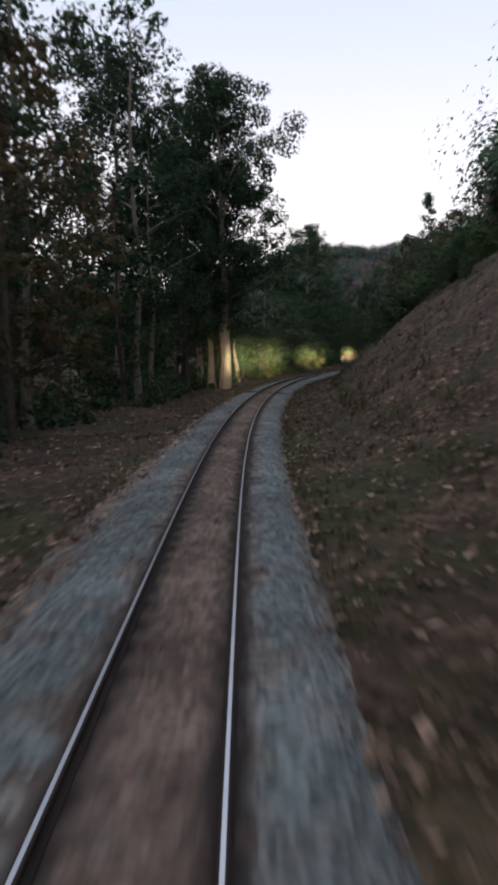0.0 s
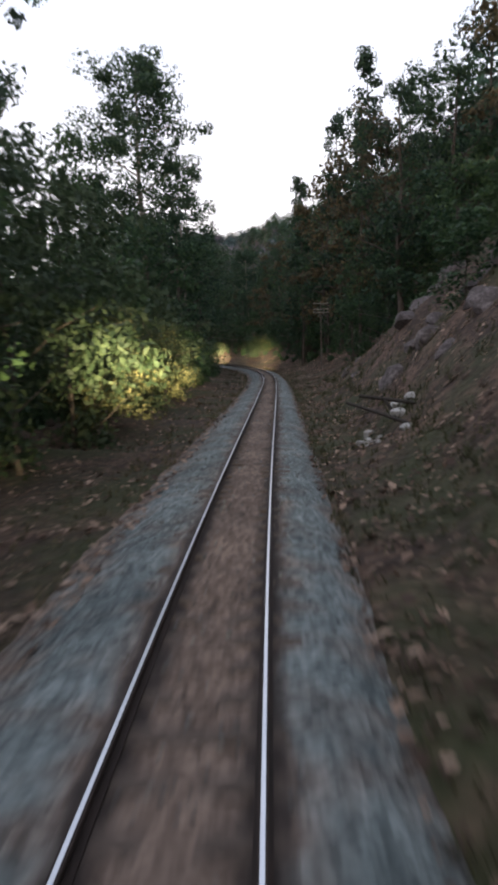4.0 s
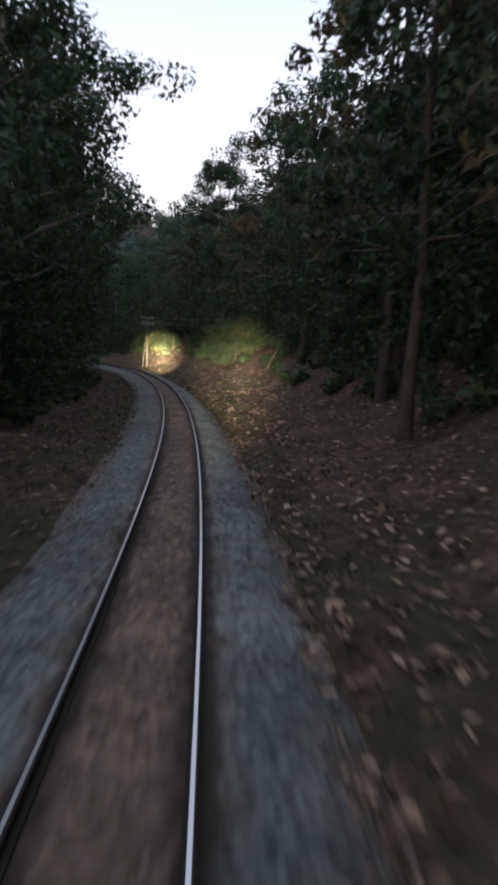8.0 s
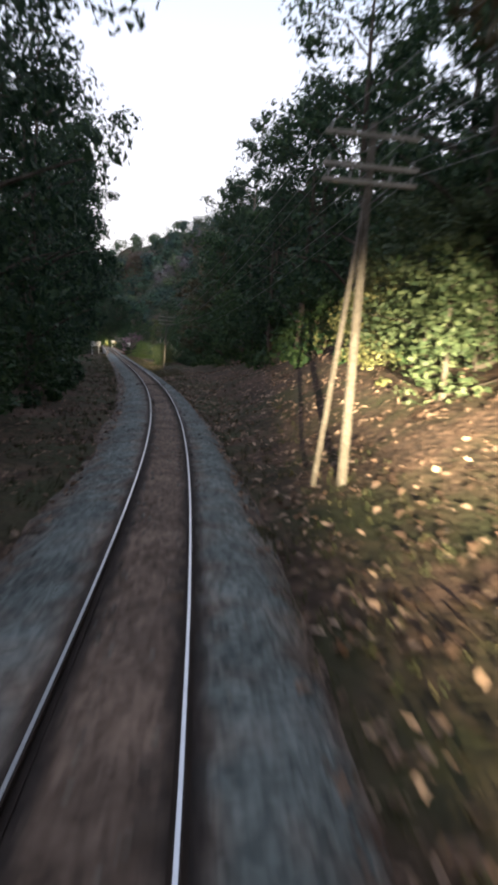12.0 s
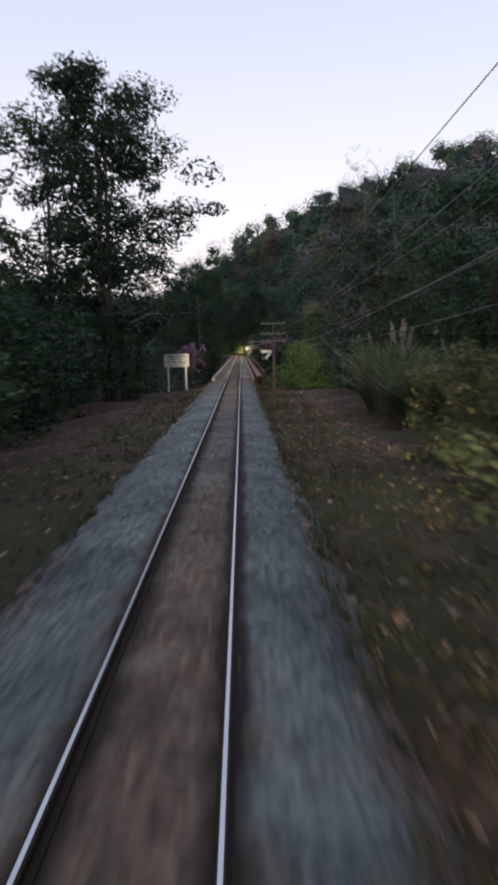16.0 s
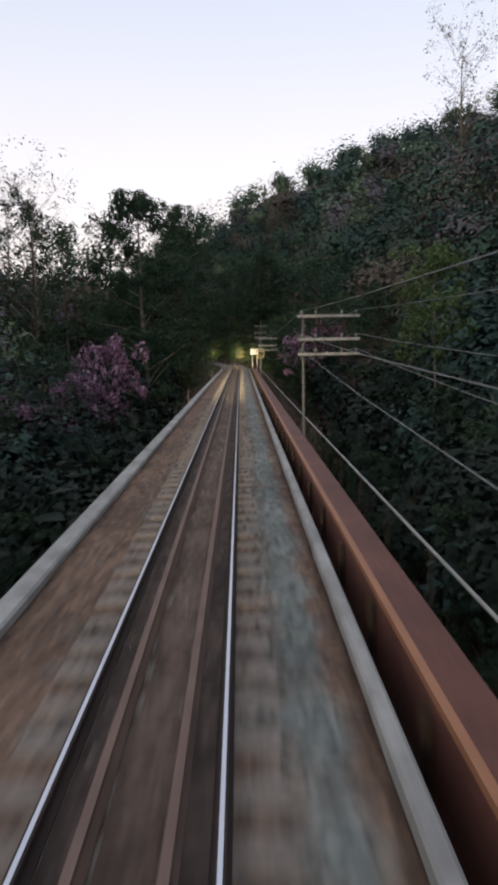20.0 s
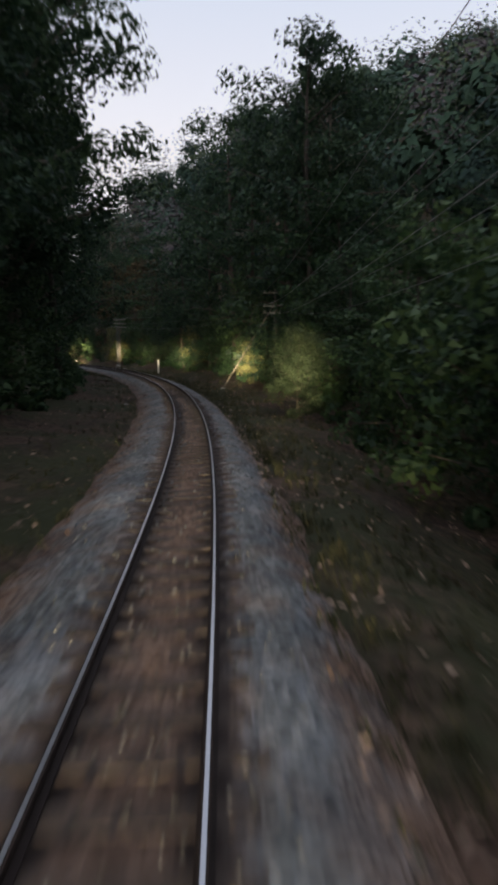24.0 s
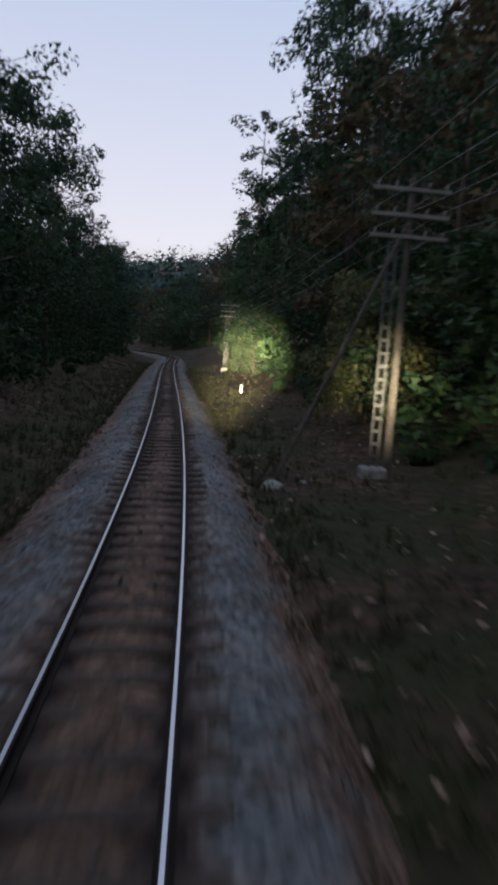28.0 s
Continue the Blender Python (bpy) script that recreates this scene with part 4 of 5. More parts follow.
def woods(name, x, y, height, leaves, leaf, seed, mats, label, wide=(.36, .52)):
    """Many crowns as one mass: fine outer leaves over larger inner ones."""
    r = np.random.RandomState(seed)
    z = surf(x, y)
    n = len(x)
    h = height * r.uniform(.6, 1.35, n)
    rad = h * r.uniform(*wide, n)
    ph = r.uniform(0, 6.28, (n, 3))

    def spread_out(d):
        k = 1 + .2 * np.sin(d[..., 0] * 4.2 + ph[:, None, 0]) + .2 * np.sin(d[..., 1] * 4.6 + ph[:, None, 1]) + .16 * np.sin(d[..., 2] * 5 + ph[:, None, 2])
        q = d * (k * rad[:, None])[..., None]
        q[..., 2] *= 1.1
        return q + np.stack([x, y, z + h * .6], -1)[:, None]

    d = r.normal(0, 1, (n, leaves, 3))
    d[..., 2] = np.where(r.uniform(0, 1, (n, leaves)) < .72, np.abs(d[..., 2]), -.9 * np.abs(d[..., 2]))
    d /= np.linalg.norm(d, axis=2)[..., None]
    inner = np.arange(leaves)[None, :, None] < leaves * .26
    c = spread_out(d * np.where(inner, r.uniform(.3, .68, (n, leaves, 1)), r.uniform(.68, 1.16, (n, leaves, 1)))).reshape(-1, 3)
    m = len(c)
    nn = d.reshape(-1, 3) + r.normal(0, .3, (m, 3)) + (0, 0, .25)
    nn /= np.linalg.norm(nn, axis=1)[:, None]
    a = np.cross(nn, r.normal(0, 1, (m, 3)))
    a /= np.linalg.norm(a, axis=1)[:, None] + 1e-9
    b = np.cross(nn, a)
    L = leaf * r.uniform(.5, 1.5, (m, 1)) * np.where(np.broadcast_to(inner, (n, leaves, 1)).reshape(-1, 1), 2.0, 1.0)
    v = np.stack([c - a * L * .5 + b * L * .3, c + a * L * .6, c - a * L * .3 - b * L * .5], 1).reshape(-1, 3)
    me = fast_mesh(name, v, np.arange(m * 3).reshape(-1, 3), mats[0])
    for extra in mats[1:]:
        me.materials.append(extra)
    kind = r.choice(len(mats), n, p=(.36, .26, .12, .12, .14))
    me.polygons.foreach_set("material_index", np.repeat(kind, leaves).astype(np.int32))
    return tagged(new(name, me), label, "forest", kind="stuff")


def scatter_su(r, n, s0, s1, u0, u1):
    s, u = r.uniform(s0, s1, n), r.uniform(u0, u1, n)
    p = line(s, u)
    return p[:, 0], p[:, 1]


WOODS = [material(name, cols, .09, .85, fine=1.3, bump=0, spread=.55, per_island=.3) for name, cols in (
    ("far_dark_crowns", [(.012, .028, .025), (.025, .055, .046), (.042, .079, .06)]), ("far_green_crowns", [(.02, .048, .032), (.04, .082, .052), (.064, .112, .068)]),
    ("far_dry_crowns", [(.06, .049, .039), (.108, .088, .067), (.165, .132, .098)]), ("far_bare_crowns", [(.06, .053, .059), (.11, .097, .106), (.165, .146, .155)]),
    ("far_light_crowns", [(.048, .076, .042), (.088, .125, .064), (.135, .178, .09)]))]
# distance haze put into the leaf colour: cooler and paler than WOODS
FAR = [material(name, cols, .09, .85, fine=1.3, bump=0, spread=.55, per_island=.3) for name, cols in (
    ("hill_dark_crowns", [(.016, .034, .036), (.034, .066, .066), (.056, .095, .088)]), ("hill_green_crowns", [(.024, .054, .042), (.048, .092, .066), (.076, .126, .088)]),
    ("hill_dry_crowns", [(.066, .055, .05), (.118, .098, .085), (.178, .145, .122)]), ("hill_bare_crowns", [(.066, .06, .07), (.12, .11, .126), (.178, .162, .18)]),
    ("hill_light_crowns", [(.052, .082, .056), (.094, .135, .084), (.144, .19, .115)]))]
# leaf colours darkened to carry the shade deep in the valley
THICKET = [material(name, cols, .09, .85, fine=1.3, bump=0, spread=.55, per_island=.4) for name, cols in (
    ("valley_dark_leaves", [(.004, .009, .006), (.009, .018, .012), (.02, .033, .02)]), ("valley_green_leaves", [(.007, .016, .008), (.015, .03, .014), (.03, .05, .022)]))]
rw = np.random.RandomState(3)
for side, word in ((-1, "lower"), (1, "upper")):
    x, y = scatter_su(rw, 680 if side > 0 else 260, -20 if side > 0 else 430, 860 if side > 0 else 720, side * 23, side * 58)
    woods("hillside_woods", x, y, 13, 820, .55, 10 + side, WOODS, "dense dusky mixed forest on the %s slope" % word)
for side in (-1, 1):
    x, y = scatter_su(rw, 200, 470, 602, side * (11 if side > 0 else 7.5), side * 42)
    woods("valley_thicket", x, y, 8.5 if side > 0 else 7.2, 440, .5, 30 + side, [THICKET[0]] * 3 + [THICKET[1], WOODS[0]], "dense thicket filling the valley under the bridge, leaves coloured as in shade", (.4, .6))
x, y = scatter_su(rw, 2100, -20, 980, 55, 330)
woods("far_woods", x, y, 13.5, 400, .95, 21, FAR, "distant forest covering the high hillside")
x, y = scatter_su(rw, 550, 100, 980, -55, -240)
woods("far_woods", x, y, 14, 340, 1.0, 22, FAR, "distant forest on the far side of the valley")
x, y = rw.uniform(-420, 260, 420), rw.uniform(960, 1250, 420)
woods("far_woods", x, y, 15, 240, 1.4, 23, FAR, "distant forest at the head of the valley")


def undergrowth(s0, s1, side, seed):
    """A mass of saplings and weeds under the first trees."""
    r = np.random.RandomState(seed)
    n = int((s1 - s0) * 2.1)
    s = r.uniform(s0, s1, n)
    u = side * (front(s, side) - 1.2 + r.uniform(0, 9, n) ** 1.0)
    p = line(s, u)
    z = surf(p[:, 0], p[:, 1])
    tall = r.uniform(.5, 1.5, n) * np.where(np.abs(u) - front(s, side) < .8, .6, 1.15)
    c = np.stack([p[:, 0], p[:, 1], z + tall * .75], -1)
    v, f = leaf_cloud(r, c, tall * .95, n * 55, .36, .85)
    ob = new("undergrowth", fast_mesh("undergrowth", v, f, LEAF_MID if seed % 3 else LEAF))
    return tagged(ob, "tangled dark undergrowth beneath the trees", "undergrowth", kind="stuff")


for n, s0 in enumerate(range(-20, 850, 58)):
    for side in (-1, 1):
        if 440 < s0 < 590:
            continue
        undergrowth(s0, s0 + 58, side, 300 + 2 * n + (side > 0))


# ---- the train's headlight where it strikes the outside of the curves ----
def headlight(s, ts, tu, tz, power, degrees=8.6):
    d = bpy.data.lights.new("headlight", "SPOT")
    d.energy, d.spot_size, d.spot_blend, d.shadow_soft_size = power, radians(degrees), 1.0, .15
    d.color = (1.0, .85, .55)
    ob = new("headlight", d)
    ob.matrix_world = look(tuple(line(s, 0, 2.4)), tuple(line(ts, tu, tz)))
    return ob


for s, ts, tu, tz, power, wide in (
        (9, 68.8, -5.2, 1.8, 1.5e5, 6.0), (28, 84, -6.6, 2.0, 1.0e6, 4.8), (47, 98.4, -6.2, 2.0, 6.5e5, 5.6), (72, 132, -6.2, 2.2, 1.0e6, 4.4), (90, 146, -6.0, 1.8, 4.0e5, 4.6), (160, 246, 7.0, 1.4, 1.9e6, 4.8), (200, 268, 7.4, 1.7, 4.0e5, 4.4),
        (239, 298, 7.4, 1.7, 3.4e6, 6.4), (324, 396, 4.6, .8, 7.0e5, 4.6), (604, 649, 6.2, 1.6, 3.0e5, 5.0), (619, 671, 7.0, 1.3, 1.1e6, 3.8), (642, 698, 7.4, 1.6, 6.5e5, 4.0), (664, 712, 6.8, 1.6, 2.4e5, 4.6), (685, 732, 7.6, 1.8, 4.5e5, 4.0), (706, 767, 6.4, 1.8, 2.2e6, 6.5)):
    headlight(s, ts, tu, tz, power * .6, wide * .72)
    headlight(s, ts, tu, tz - .1, power * .4, wide * 1.35)
headlight(384, 447, -.8, 1.3, 2.1e5, 7.6)
headlight(500, 578, .2, .6, 5.0e5, 6.0)
headlight(560, 624, .6, .9, 2.2e5, 6.5)
headlight(706, 760, 4.6, .2, 3.0e5, 9.0)
# its light along the rails
for s, u in ((8, -.6), (76, -.4), (186, .5), (236, .5), (634, .6)):
    headlight(s, s + 46, u, 0, 2.0e4, 8.0)
for s, power in ((345, 6.0e4), (425, 8.0e4), (470, 1.2e5)):
    headlight(s, s + 120, 0, 0, power, 7.0)


# ---- sleepers ----
def sleeper_mesh():
    """Concrete sleeper: deep ends under the rails and a dished middle."""
    xs = [-.98, -.95, -.75, -.32, -.2, .2, .32, .75, .95, .98]
    top = [-.175, -.152, -.141, -.141, -.158, -.158, -.141, -.141, -.152, -.175]
    half = [.10, .105, .108, .108, .1, .1, .108, .108, .105, .10]
    verts, faces = [], []
    for x, z, w in zip(xs, top, half):
        verts += [(x, -w - .02, -.30), (x, -w, z), (x, w, z), (x, w + .02, -.30)]
    for i in range(len(xs) - 1):
        a, b = i * 4, i * 4 + 4
        faces += [(a + j, a + j + 1, b + j + 1, b + j) for j in range(3)]
    e = (len(xs) - 1) * 4
    faces += [(0, 3, 2, 1), (e, e + 1, e + 2, e + 3)]
    return verts, faces


sv, sf = sleeper_mesh()
SLEEPER = mesh_object("sleeper", sv, sf, STAINED, BED_A).data
DECK_SLEEPER = mesh_object("sleeper", sv, sf, CONCRETE, BRIDGE)
DECK_SLEEPER.matrix_parent_inverse = BRIDGE.matrix_world.inverted()
DECK_SLEEPER.matrix_basis = Matrix.Translation(line(BRIDGE_START + .35, 0, -.002)) @ Matrix.Rotation(heading(BRIDGE_START), 4, "Z")
first_sleeper = bpy.data.objects["sleeper"]


def canted_matrix(s, z=0.0):
    c = math.radians(float(np.interp(s, -10.0 + 24.0 * np.arange(len(CANT)), CANT)))
    return Matrix.Translation(line(s, 0, z, True)) @ Matrix.Rotation(heading(s), 4, "Z") @ Matrix.Rotation(-c, 4, "Y")


def lay_sleepers():
    r = np.random.RandomState(8)
    rest = []
    for n in range(int((880 + 8) / .6)):
        s = -8 + n * .6
        m = canted_matrix(s, r.uniform(-.008, .004) - (.045 if 392 < s < BRIDGE_START else .03 if 168 < s < BRIDGE_START else .014 if s < BRIDGE_START else .008)) @ Matrix.Rotation(r.normal(0, .006), 4, "Z")
        if s < 168:
            parent = BED_A
        elif BRIDGE_START + .7 < s < BRIDGE_END:
            parent = BRIDGE
        elif BRIDGE_END <= s < 772:
            parent = BED_B
        else:
            rest.append(m)
            continue
        ob = first_sleeper if n == 0 else new("sleeper", DECK_SLEEPER.data if parent == BRIDGE else SLEEPER)
        ob.parent = parent
        ob.matrix_parent_inverse = parent.matrix_world.inverted()
        ob.matrix_basis = m
    v0 = np.array(sv)
    pieces = []
    for m in rest:
        mm = np.array(m)
        pieces.append((v0 @ mm[:3, :3].T + mm[:3, 3], sf))
    v, f = gather(pieces)
    tagged(mesh_object("sleepers", v, f, STAINED, BED_A), kind="stuff")


lay_sleepers()
OLD_TIMBER = material("dark_old_timber", [(.012, .010, .009), (.03, .024, .02), (.05, .04, .034)], 3, .9, fine=18)


def old_sleeper(s, left, right, turn=0.0):
    """Timber bearer with a steel chair and spikes under each rail."""
    root = tagged(new("timber_sleeper"), "dark old timber sleeper standing proud of the ballast", "sleeper", "timber sleepers")
    root.matrix_world = canted_matrix(s) @ Matrix.Rotation(turn, 4, "Z")
    bm = bmesh.new()
    box(bm, left, right, -.11, .11, -.28, -.10, .015)
    part("beam", bm, OLD_TIMBER, root)
    for u in (-.535, .535):
        bm = bmesh.new()
        box(bm, u - .14, u + .14, -.08, .08, -.10, -.085, .004)
        chair = part("rail_plate", bm, RUST, root, "rusty steel rail plate")
        for x, y in ((-.1, -.05), (-.1, .05), (.1, -.05), (.1, .05)):
            bm = bmesh.new()
            rod(bm, (u + x, y, -.086), (u + x, y, -.062), .014, .011, 6)
            part("spike", bm, RUST, chair)


old_sleeper(52.3, -1.5, 1.12, .05)
old_sleeper(326.25, -1.05, .98)

# ---- ballast stones, leaf litter, weeds ----
STONE = material("pale_stones", [(.045, .048, .05), (.10, .105, .11), (.185, .19, .19)], 3, .9, fine=20, per_island=.8)
LITTER = material("fallen_leaves", [(.055, .033, .024), (.185, .119, .087), (.43, .305, .234)], .5, .8, fine=9, bump=.1, per_island=.8, through=.15)
GRASS = material("dry_green_grass", [(.028, .036, .016), (.062, .062, .03), (.12, .10, .055)], .6, .8, fine=8, bump=0, per_island=.7, through=.3)


def stones(name, s0, s1, count, seed, parent, wide=1.0):
    r = np.random.RandomState(seed)
    s = r.uniform(s0, s1, count)
    u = r.uniform(-2.3, 1.95, count) * wide
    u = np.where(np.abs(np.abs(u) - .535) < .12, u + .25, u)
    z = np.interp(u, [-2.35, -1.95, -1.45, -1, 0, 1, 1.3, 1.7, 2], [-.56, -.42, -.2, -.15, -.15, -.15, -.2, -.42, -.56])
    c = line(s, u, z + .008, True)
    k = r.uniform(.02, .042, (count, 1, 1)) * r.uniform(.6, 1.3, (count, 6, 3))
    base = np.array([(1, 0, 0), (-1, 0, 0), (0, 1, 0), (0, -1, 0), (0, 0, .8), (0, 0, -.8)], float)
    a = r.uniform(0, 6.28, count)
    rot = np.stack([np.stack([np.cos(a), -np.sin(a), 0 * a], -1), np.stack([np.sin(a), np.cos(a), 0 * a], -1), np.stack([0 * a, 0 * a, 1 + 0 * a], -1)], 1)
    v = np.einsum("nij,nkj->nki", rot, base[None] * k) + c[:, None]
    f0 = np.array([(0, 2, 4), (2, 1, 4), (1, 3, 4), (3, 0, 4), (2, 0, 5), (1, 2, 5), (3, 1, 5), (0, 3, 5)])
    f = (np.arange(count)[:, None, None] * 6 + f0).reshape(-1, 3)
    ob = new(name, fast_mesh(name, v.reshape(-1, 3), f, STONE))
    ob.parent = parent
    tagged(ob, "loose broken stones of mixed greys", kind="stuff")


stones("ballast_stones", -8, BRIDGE_START, 9000, 1, BED_A)
stones("ballast_stones", BRIDGE_END, 790, 5000, 2, BED_B)
stones("loose_gravel", BRIDGE_START, BRIDGE_END, 5000, 3, BRIDGE, .76)
bpy.data.objects["loose_gravel"].matrix_parent_inverse = BRIDGE.matrix_world.inverted()


def litter(s0, s1, side, count, seed, far=9.0, size=.2):
    r = np.random.RandomState(seed)
    n = int(count * 2.6)
    s, u = r.uniform(s0, s1, n), side * ((1.55 if side > 0 else 1.8) + far * r.uniform(0, 1, n) ** 1.25)
    drift = wave(s, u * 1.6, 2.6, seed) + .6 * wave(s, u, .9, seed + 1)
    keep = np.argsort(-(drift + r.uniform(-1.6, 1.6, n)))[:count]
    s, u = s[keep], u[keep]
    p = line(s, u)
    z = surf(p[:, 0], p[:, 1])
    lift = np.maximum(bed_level(s, u) - z - .02, 0)
    eps = .3
    nx = (surf(p[:, 0] + eps, p[:, 1]) - z) / eps
    ny = (surf(p[:, 0], p[:, 1] + eps) - z) / eps
    a = r.uniform(0, 6.28, count)
    L = size * r.uniform(.4, 1.45, count) * np.where(r.uniform(0, 1, count) < .12, 1.4, 1)
    W = L * r.uniform(.45, .8, count)
    ca, sa = np.cos(a), np.sin(a)
    tilt = r.normal(0, .3, count)

    def at(dx, dy, up):
        x, y = dx * ca - dy * sa, dx * sa + dy * ca
        return np.stack([p[:, 0] + x, p[:, 1] + y, z + lift + .035 + nx * x + ny * y + up + tilt * dx], -1)

    o = 0 * L
    v = np.stack([at(-L / 2, o, o), at(-L * .05, -W * .5, .25 * W), at(L / 2, o, .12 * L), at(L * .05, W * .5, .3 * W)], 1).reshape(-1, 3)
    i = np.arange(count)[:, None] * 4
    f = np.concatenate([i + [0, 1, 2], i + [0, 2, 3]], 1).reshape(-1, 3)
    tagged(new("leaf_litter", fast_mesh("leaf_litter", v, f, LITTER)), "large curled brown leaves strewn over the bank", "leaf litter", kind="stuff")


for n, (s0, s1, left, right, far) in enumerate(((-5, 115, 10000, 18000, 11), (115, 180, 3200, 5400, 8), (180, 345, 10000, 20000, 9.5), (345, 449, 4600, 6400, 8), (603, 790, 6000, 4600, 7))):
    size = .12 if s0 > 340 else .155
    litter(s0, s1, -1, left, 500 + n, min(far, 8), size)
    litter(s0, s1, 1, right, 520 + n, far, size)


def weeds(s0, s1, side, tufts, seed, lo=1.9, hi=4.2, tall=.17):
    r = np.random.RandomState(seed)
    s = np.repeat(r.uniform(s0, s1, tufts), 7)
    u = side * np.repeat(lo + (hi - lo) * r.uniform(0, 1, tufts) ** 1.7, 7)
    n = len(s)
    s, u = s + r.normal(0, .07, n), u + r.normal(0, .07, n)
    p = line(s, u)
    z = np.maximum(surf(p[:, 0], p[:, 1]), bed_level(s, u))
    a = r.uniform(0, 6.28, n)
    h = tall * r.uniform(.4, 1.4, n)
    w = .012 + .02 * r.uniform(0, 1, n)
    lean = r.uniform(.1, .8, n) * h
    base = np.stack([p[:, 0], p[:, 1], z - .03], -1)
    side_v = np.stack([-np.sin(a) * w, np.cos(a) * w, 0 * a], -1)
    tip = base + np.stack([np.cos(a) * lean, np.sin(a) * lean, h], -1)
    mid = base * .5 + tip * .5 + np.stack([0 * a, 0 * a, .12 * h], -1)
    v = np.stack([base - side_v, base + side_v, mid + side_v * .8, tip, mid - side_v * .8], 1).reshape(-1, 3)
    i = np.arange(n)[:, None] * 5
    f = np.concatenate([i + [0, 1, 2], i + [4, 2, 3]], 1).reshape(-1, 3)
    tagged(new("weeds", fast_mesh("weeds", v, f, GRASS)), "patchy dry grass and weeds along the ballast", "grass", kind="stuff")


for n, (s0, s1) in enumerate(((-5, 150), (150, 345), (345, 450), (603, 780))):
    weeds(s0, s1, 1, (2400, 1800, 3200, 2600)[n], 600 + n, 1.75, 4.8, .15)
    weeds(s0, s1, -1, 1000, 620 + n, 2.3, 5)
weeds(-5, 156, 1, 2600, 640, 4.5, 20, .3)
weeds(690, 800, -1, 2600, 641, 2.3, 7, .2)
weeds(606, 790, 1, 2400, 642, 2.2, 9, .26)


# ---- telegraph poles and wires ----
ARM = material("bleached_timber_arm", [(.14, .13, .115), (.24, .225, .2), (.36, .34, .31)], 3, .9, fine=18)
PORCELAIN = material("white_insulators", [(.16, .17, .17), (.3, .31, .31)], 4, .35, bump=0)
GALV = material("galvanised_steel", [(.08, .084, .088), (.17, .175, .18)], 3, .5, .6, fine=30)


WIRE = material("dull_copper_wire", [(.16, .16, .16), (.25, .25, .25)], 3, .6, .5, bump=0)


def telegraph_pole(s, u, arms, top, foot=None, half=.95, steel=False, stay=None, double=False):
    """Pole with crossarms at the heights given above rail level, insulators on each."""
    p = line(s, u)
    g = float(surf([p[0]], [p[1]])[0]) if foot is None else foot
    root = empty("telegraph_pole", (p[0], p[1], g), "slim steel telegraph pole with three crossarms" if steel else "weathered timber telegraph pole with three crossarms", "pole", "telegraph poles", heading(s))
    mat = GALV if steel else TIMBER
    bm = bmesh.new()
    rod(bm, (0, 0, -.4 if foot is None else -.1), (0, 0, top - g), .05 if steel else .11, .045 if steel else .075, 10)
    part("pole", bm, mat, root, smooth=False)
    for k, h in enumerate(arms):
        bm = bmesh.new()
        mid = half * .82 if double else 0
        box(bm, mid - half, mid + half, -.11, -.02, h - g - .045, h - g + .045, .008)
        arm = part("crossarm", bm, ARM if not steel else KERB, root)
        for x in (-.88, -.42, .42, .88):
            bm = bmesh.new()
            x = mid + x * half
            rod(bm, (x, -.065, h - g + .04), (x, -.065, h - g + .10), .012, .012, 6)
            rod(bm, (x, -.065, h - g + .09), (x, -.065, h - g + .15), .035, .02, 8)
            rod(bm, (x, -.065, h - g + .15), (x, -.065, h - g + .18), .028, .03, 8)
            part("insulator", bm, PORCELAIN, arm)
    if double:
        bm = bmesh.new()
        box(bm, half * 1.25, half * 1.37, -.02, .06, arms[-1] - g - .25, arms[0] - g + .12, .008)
        part("brace_post", bm, OLD_TIMBER, root)
    else:
        bm = bmesh.new()
        for sx in (-1, 1):
            rod(bm, (sx * half * .5, -.06, arms[-1] - g), (0, -.06, arms[-1] - g - .45), .014, .014, 6)
        part("arm_brace", bm, GALV, root)
    if stay:
        b = line(*stay)
        top_w = line(s, u, top - 1.0)
        inv = root.matrix_world.inverted()
        bm = bmesh.new()
        rod(bm, inv @ Vector(b), inv @ Vector(top_w), .06, .05, 7)
        part("stay_pole", bm, mat, root, "slanting stay pole")
    return root


POLES = [
    (187, 7.4, (8.3, 7.6, 7.2), 8.6, None), (243.8, 11.0, (5.6, 5.1, 4.6), 6.0, (243.2, 8.1, -.3)), (289.5, 3.7, (7.05, 6.45, 6.15), 7.3, (289.0, 3.0, .1)),
    (366.0, 4.05, (6.0, 5.55, 5.15), 6.2, None), (440.4, 3.2, (4.38, 3.6, 3.06), 4.55, None), (522.1, 2.62, (3.6, 2.9, 2.45), 3.75, None),
    (574.0, 2.62, (3.6, 2.9, 2.45), 3.75, None), (609.0, 3.75, (5.9, 4.9, 4.25), 6.6, None), (666.2, 8.7, (6.7, 5.7, 5.2), 7.0, (665.6, 4.55, -.45)),
    (723.2, 5.6, (6.6, 6.0, 5.5), 6.9, (722.3, 2.7, -.35)), (779.0, 5.8, (6.4, 5.8, 5.3), 6.7, None)]
for s, u, arms, top, stay in POLES:
    on_bridge = BRIDGE_START < s < BRIDGE_END
    telegraph_pole(s, u, arms, top, foot=-.02 if on_bridge else None, steel=on_bridge, stay=stay, double=on_bridge)


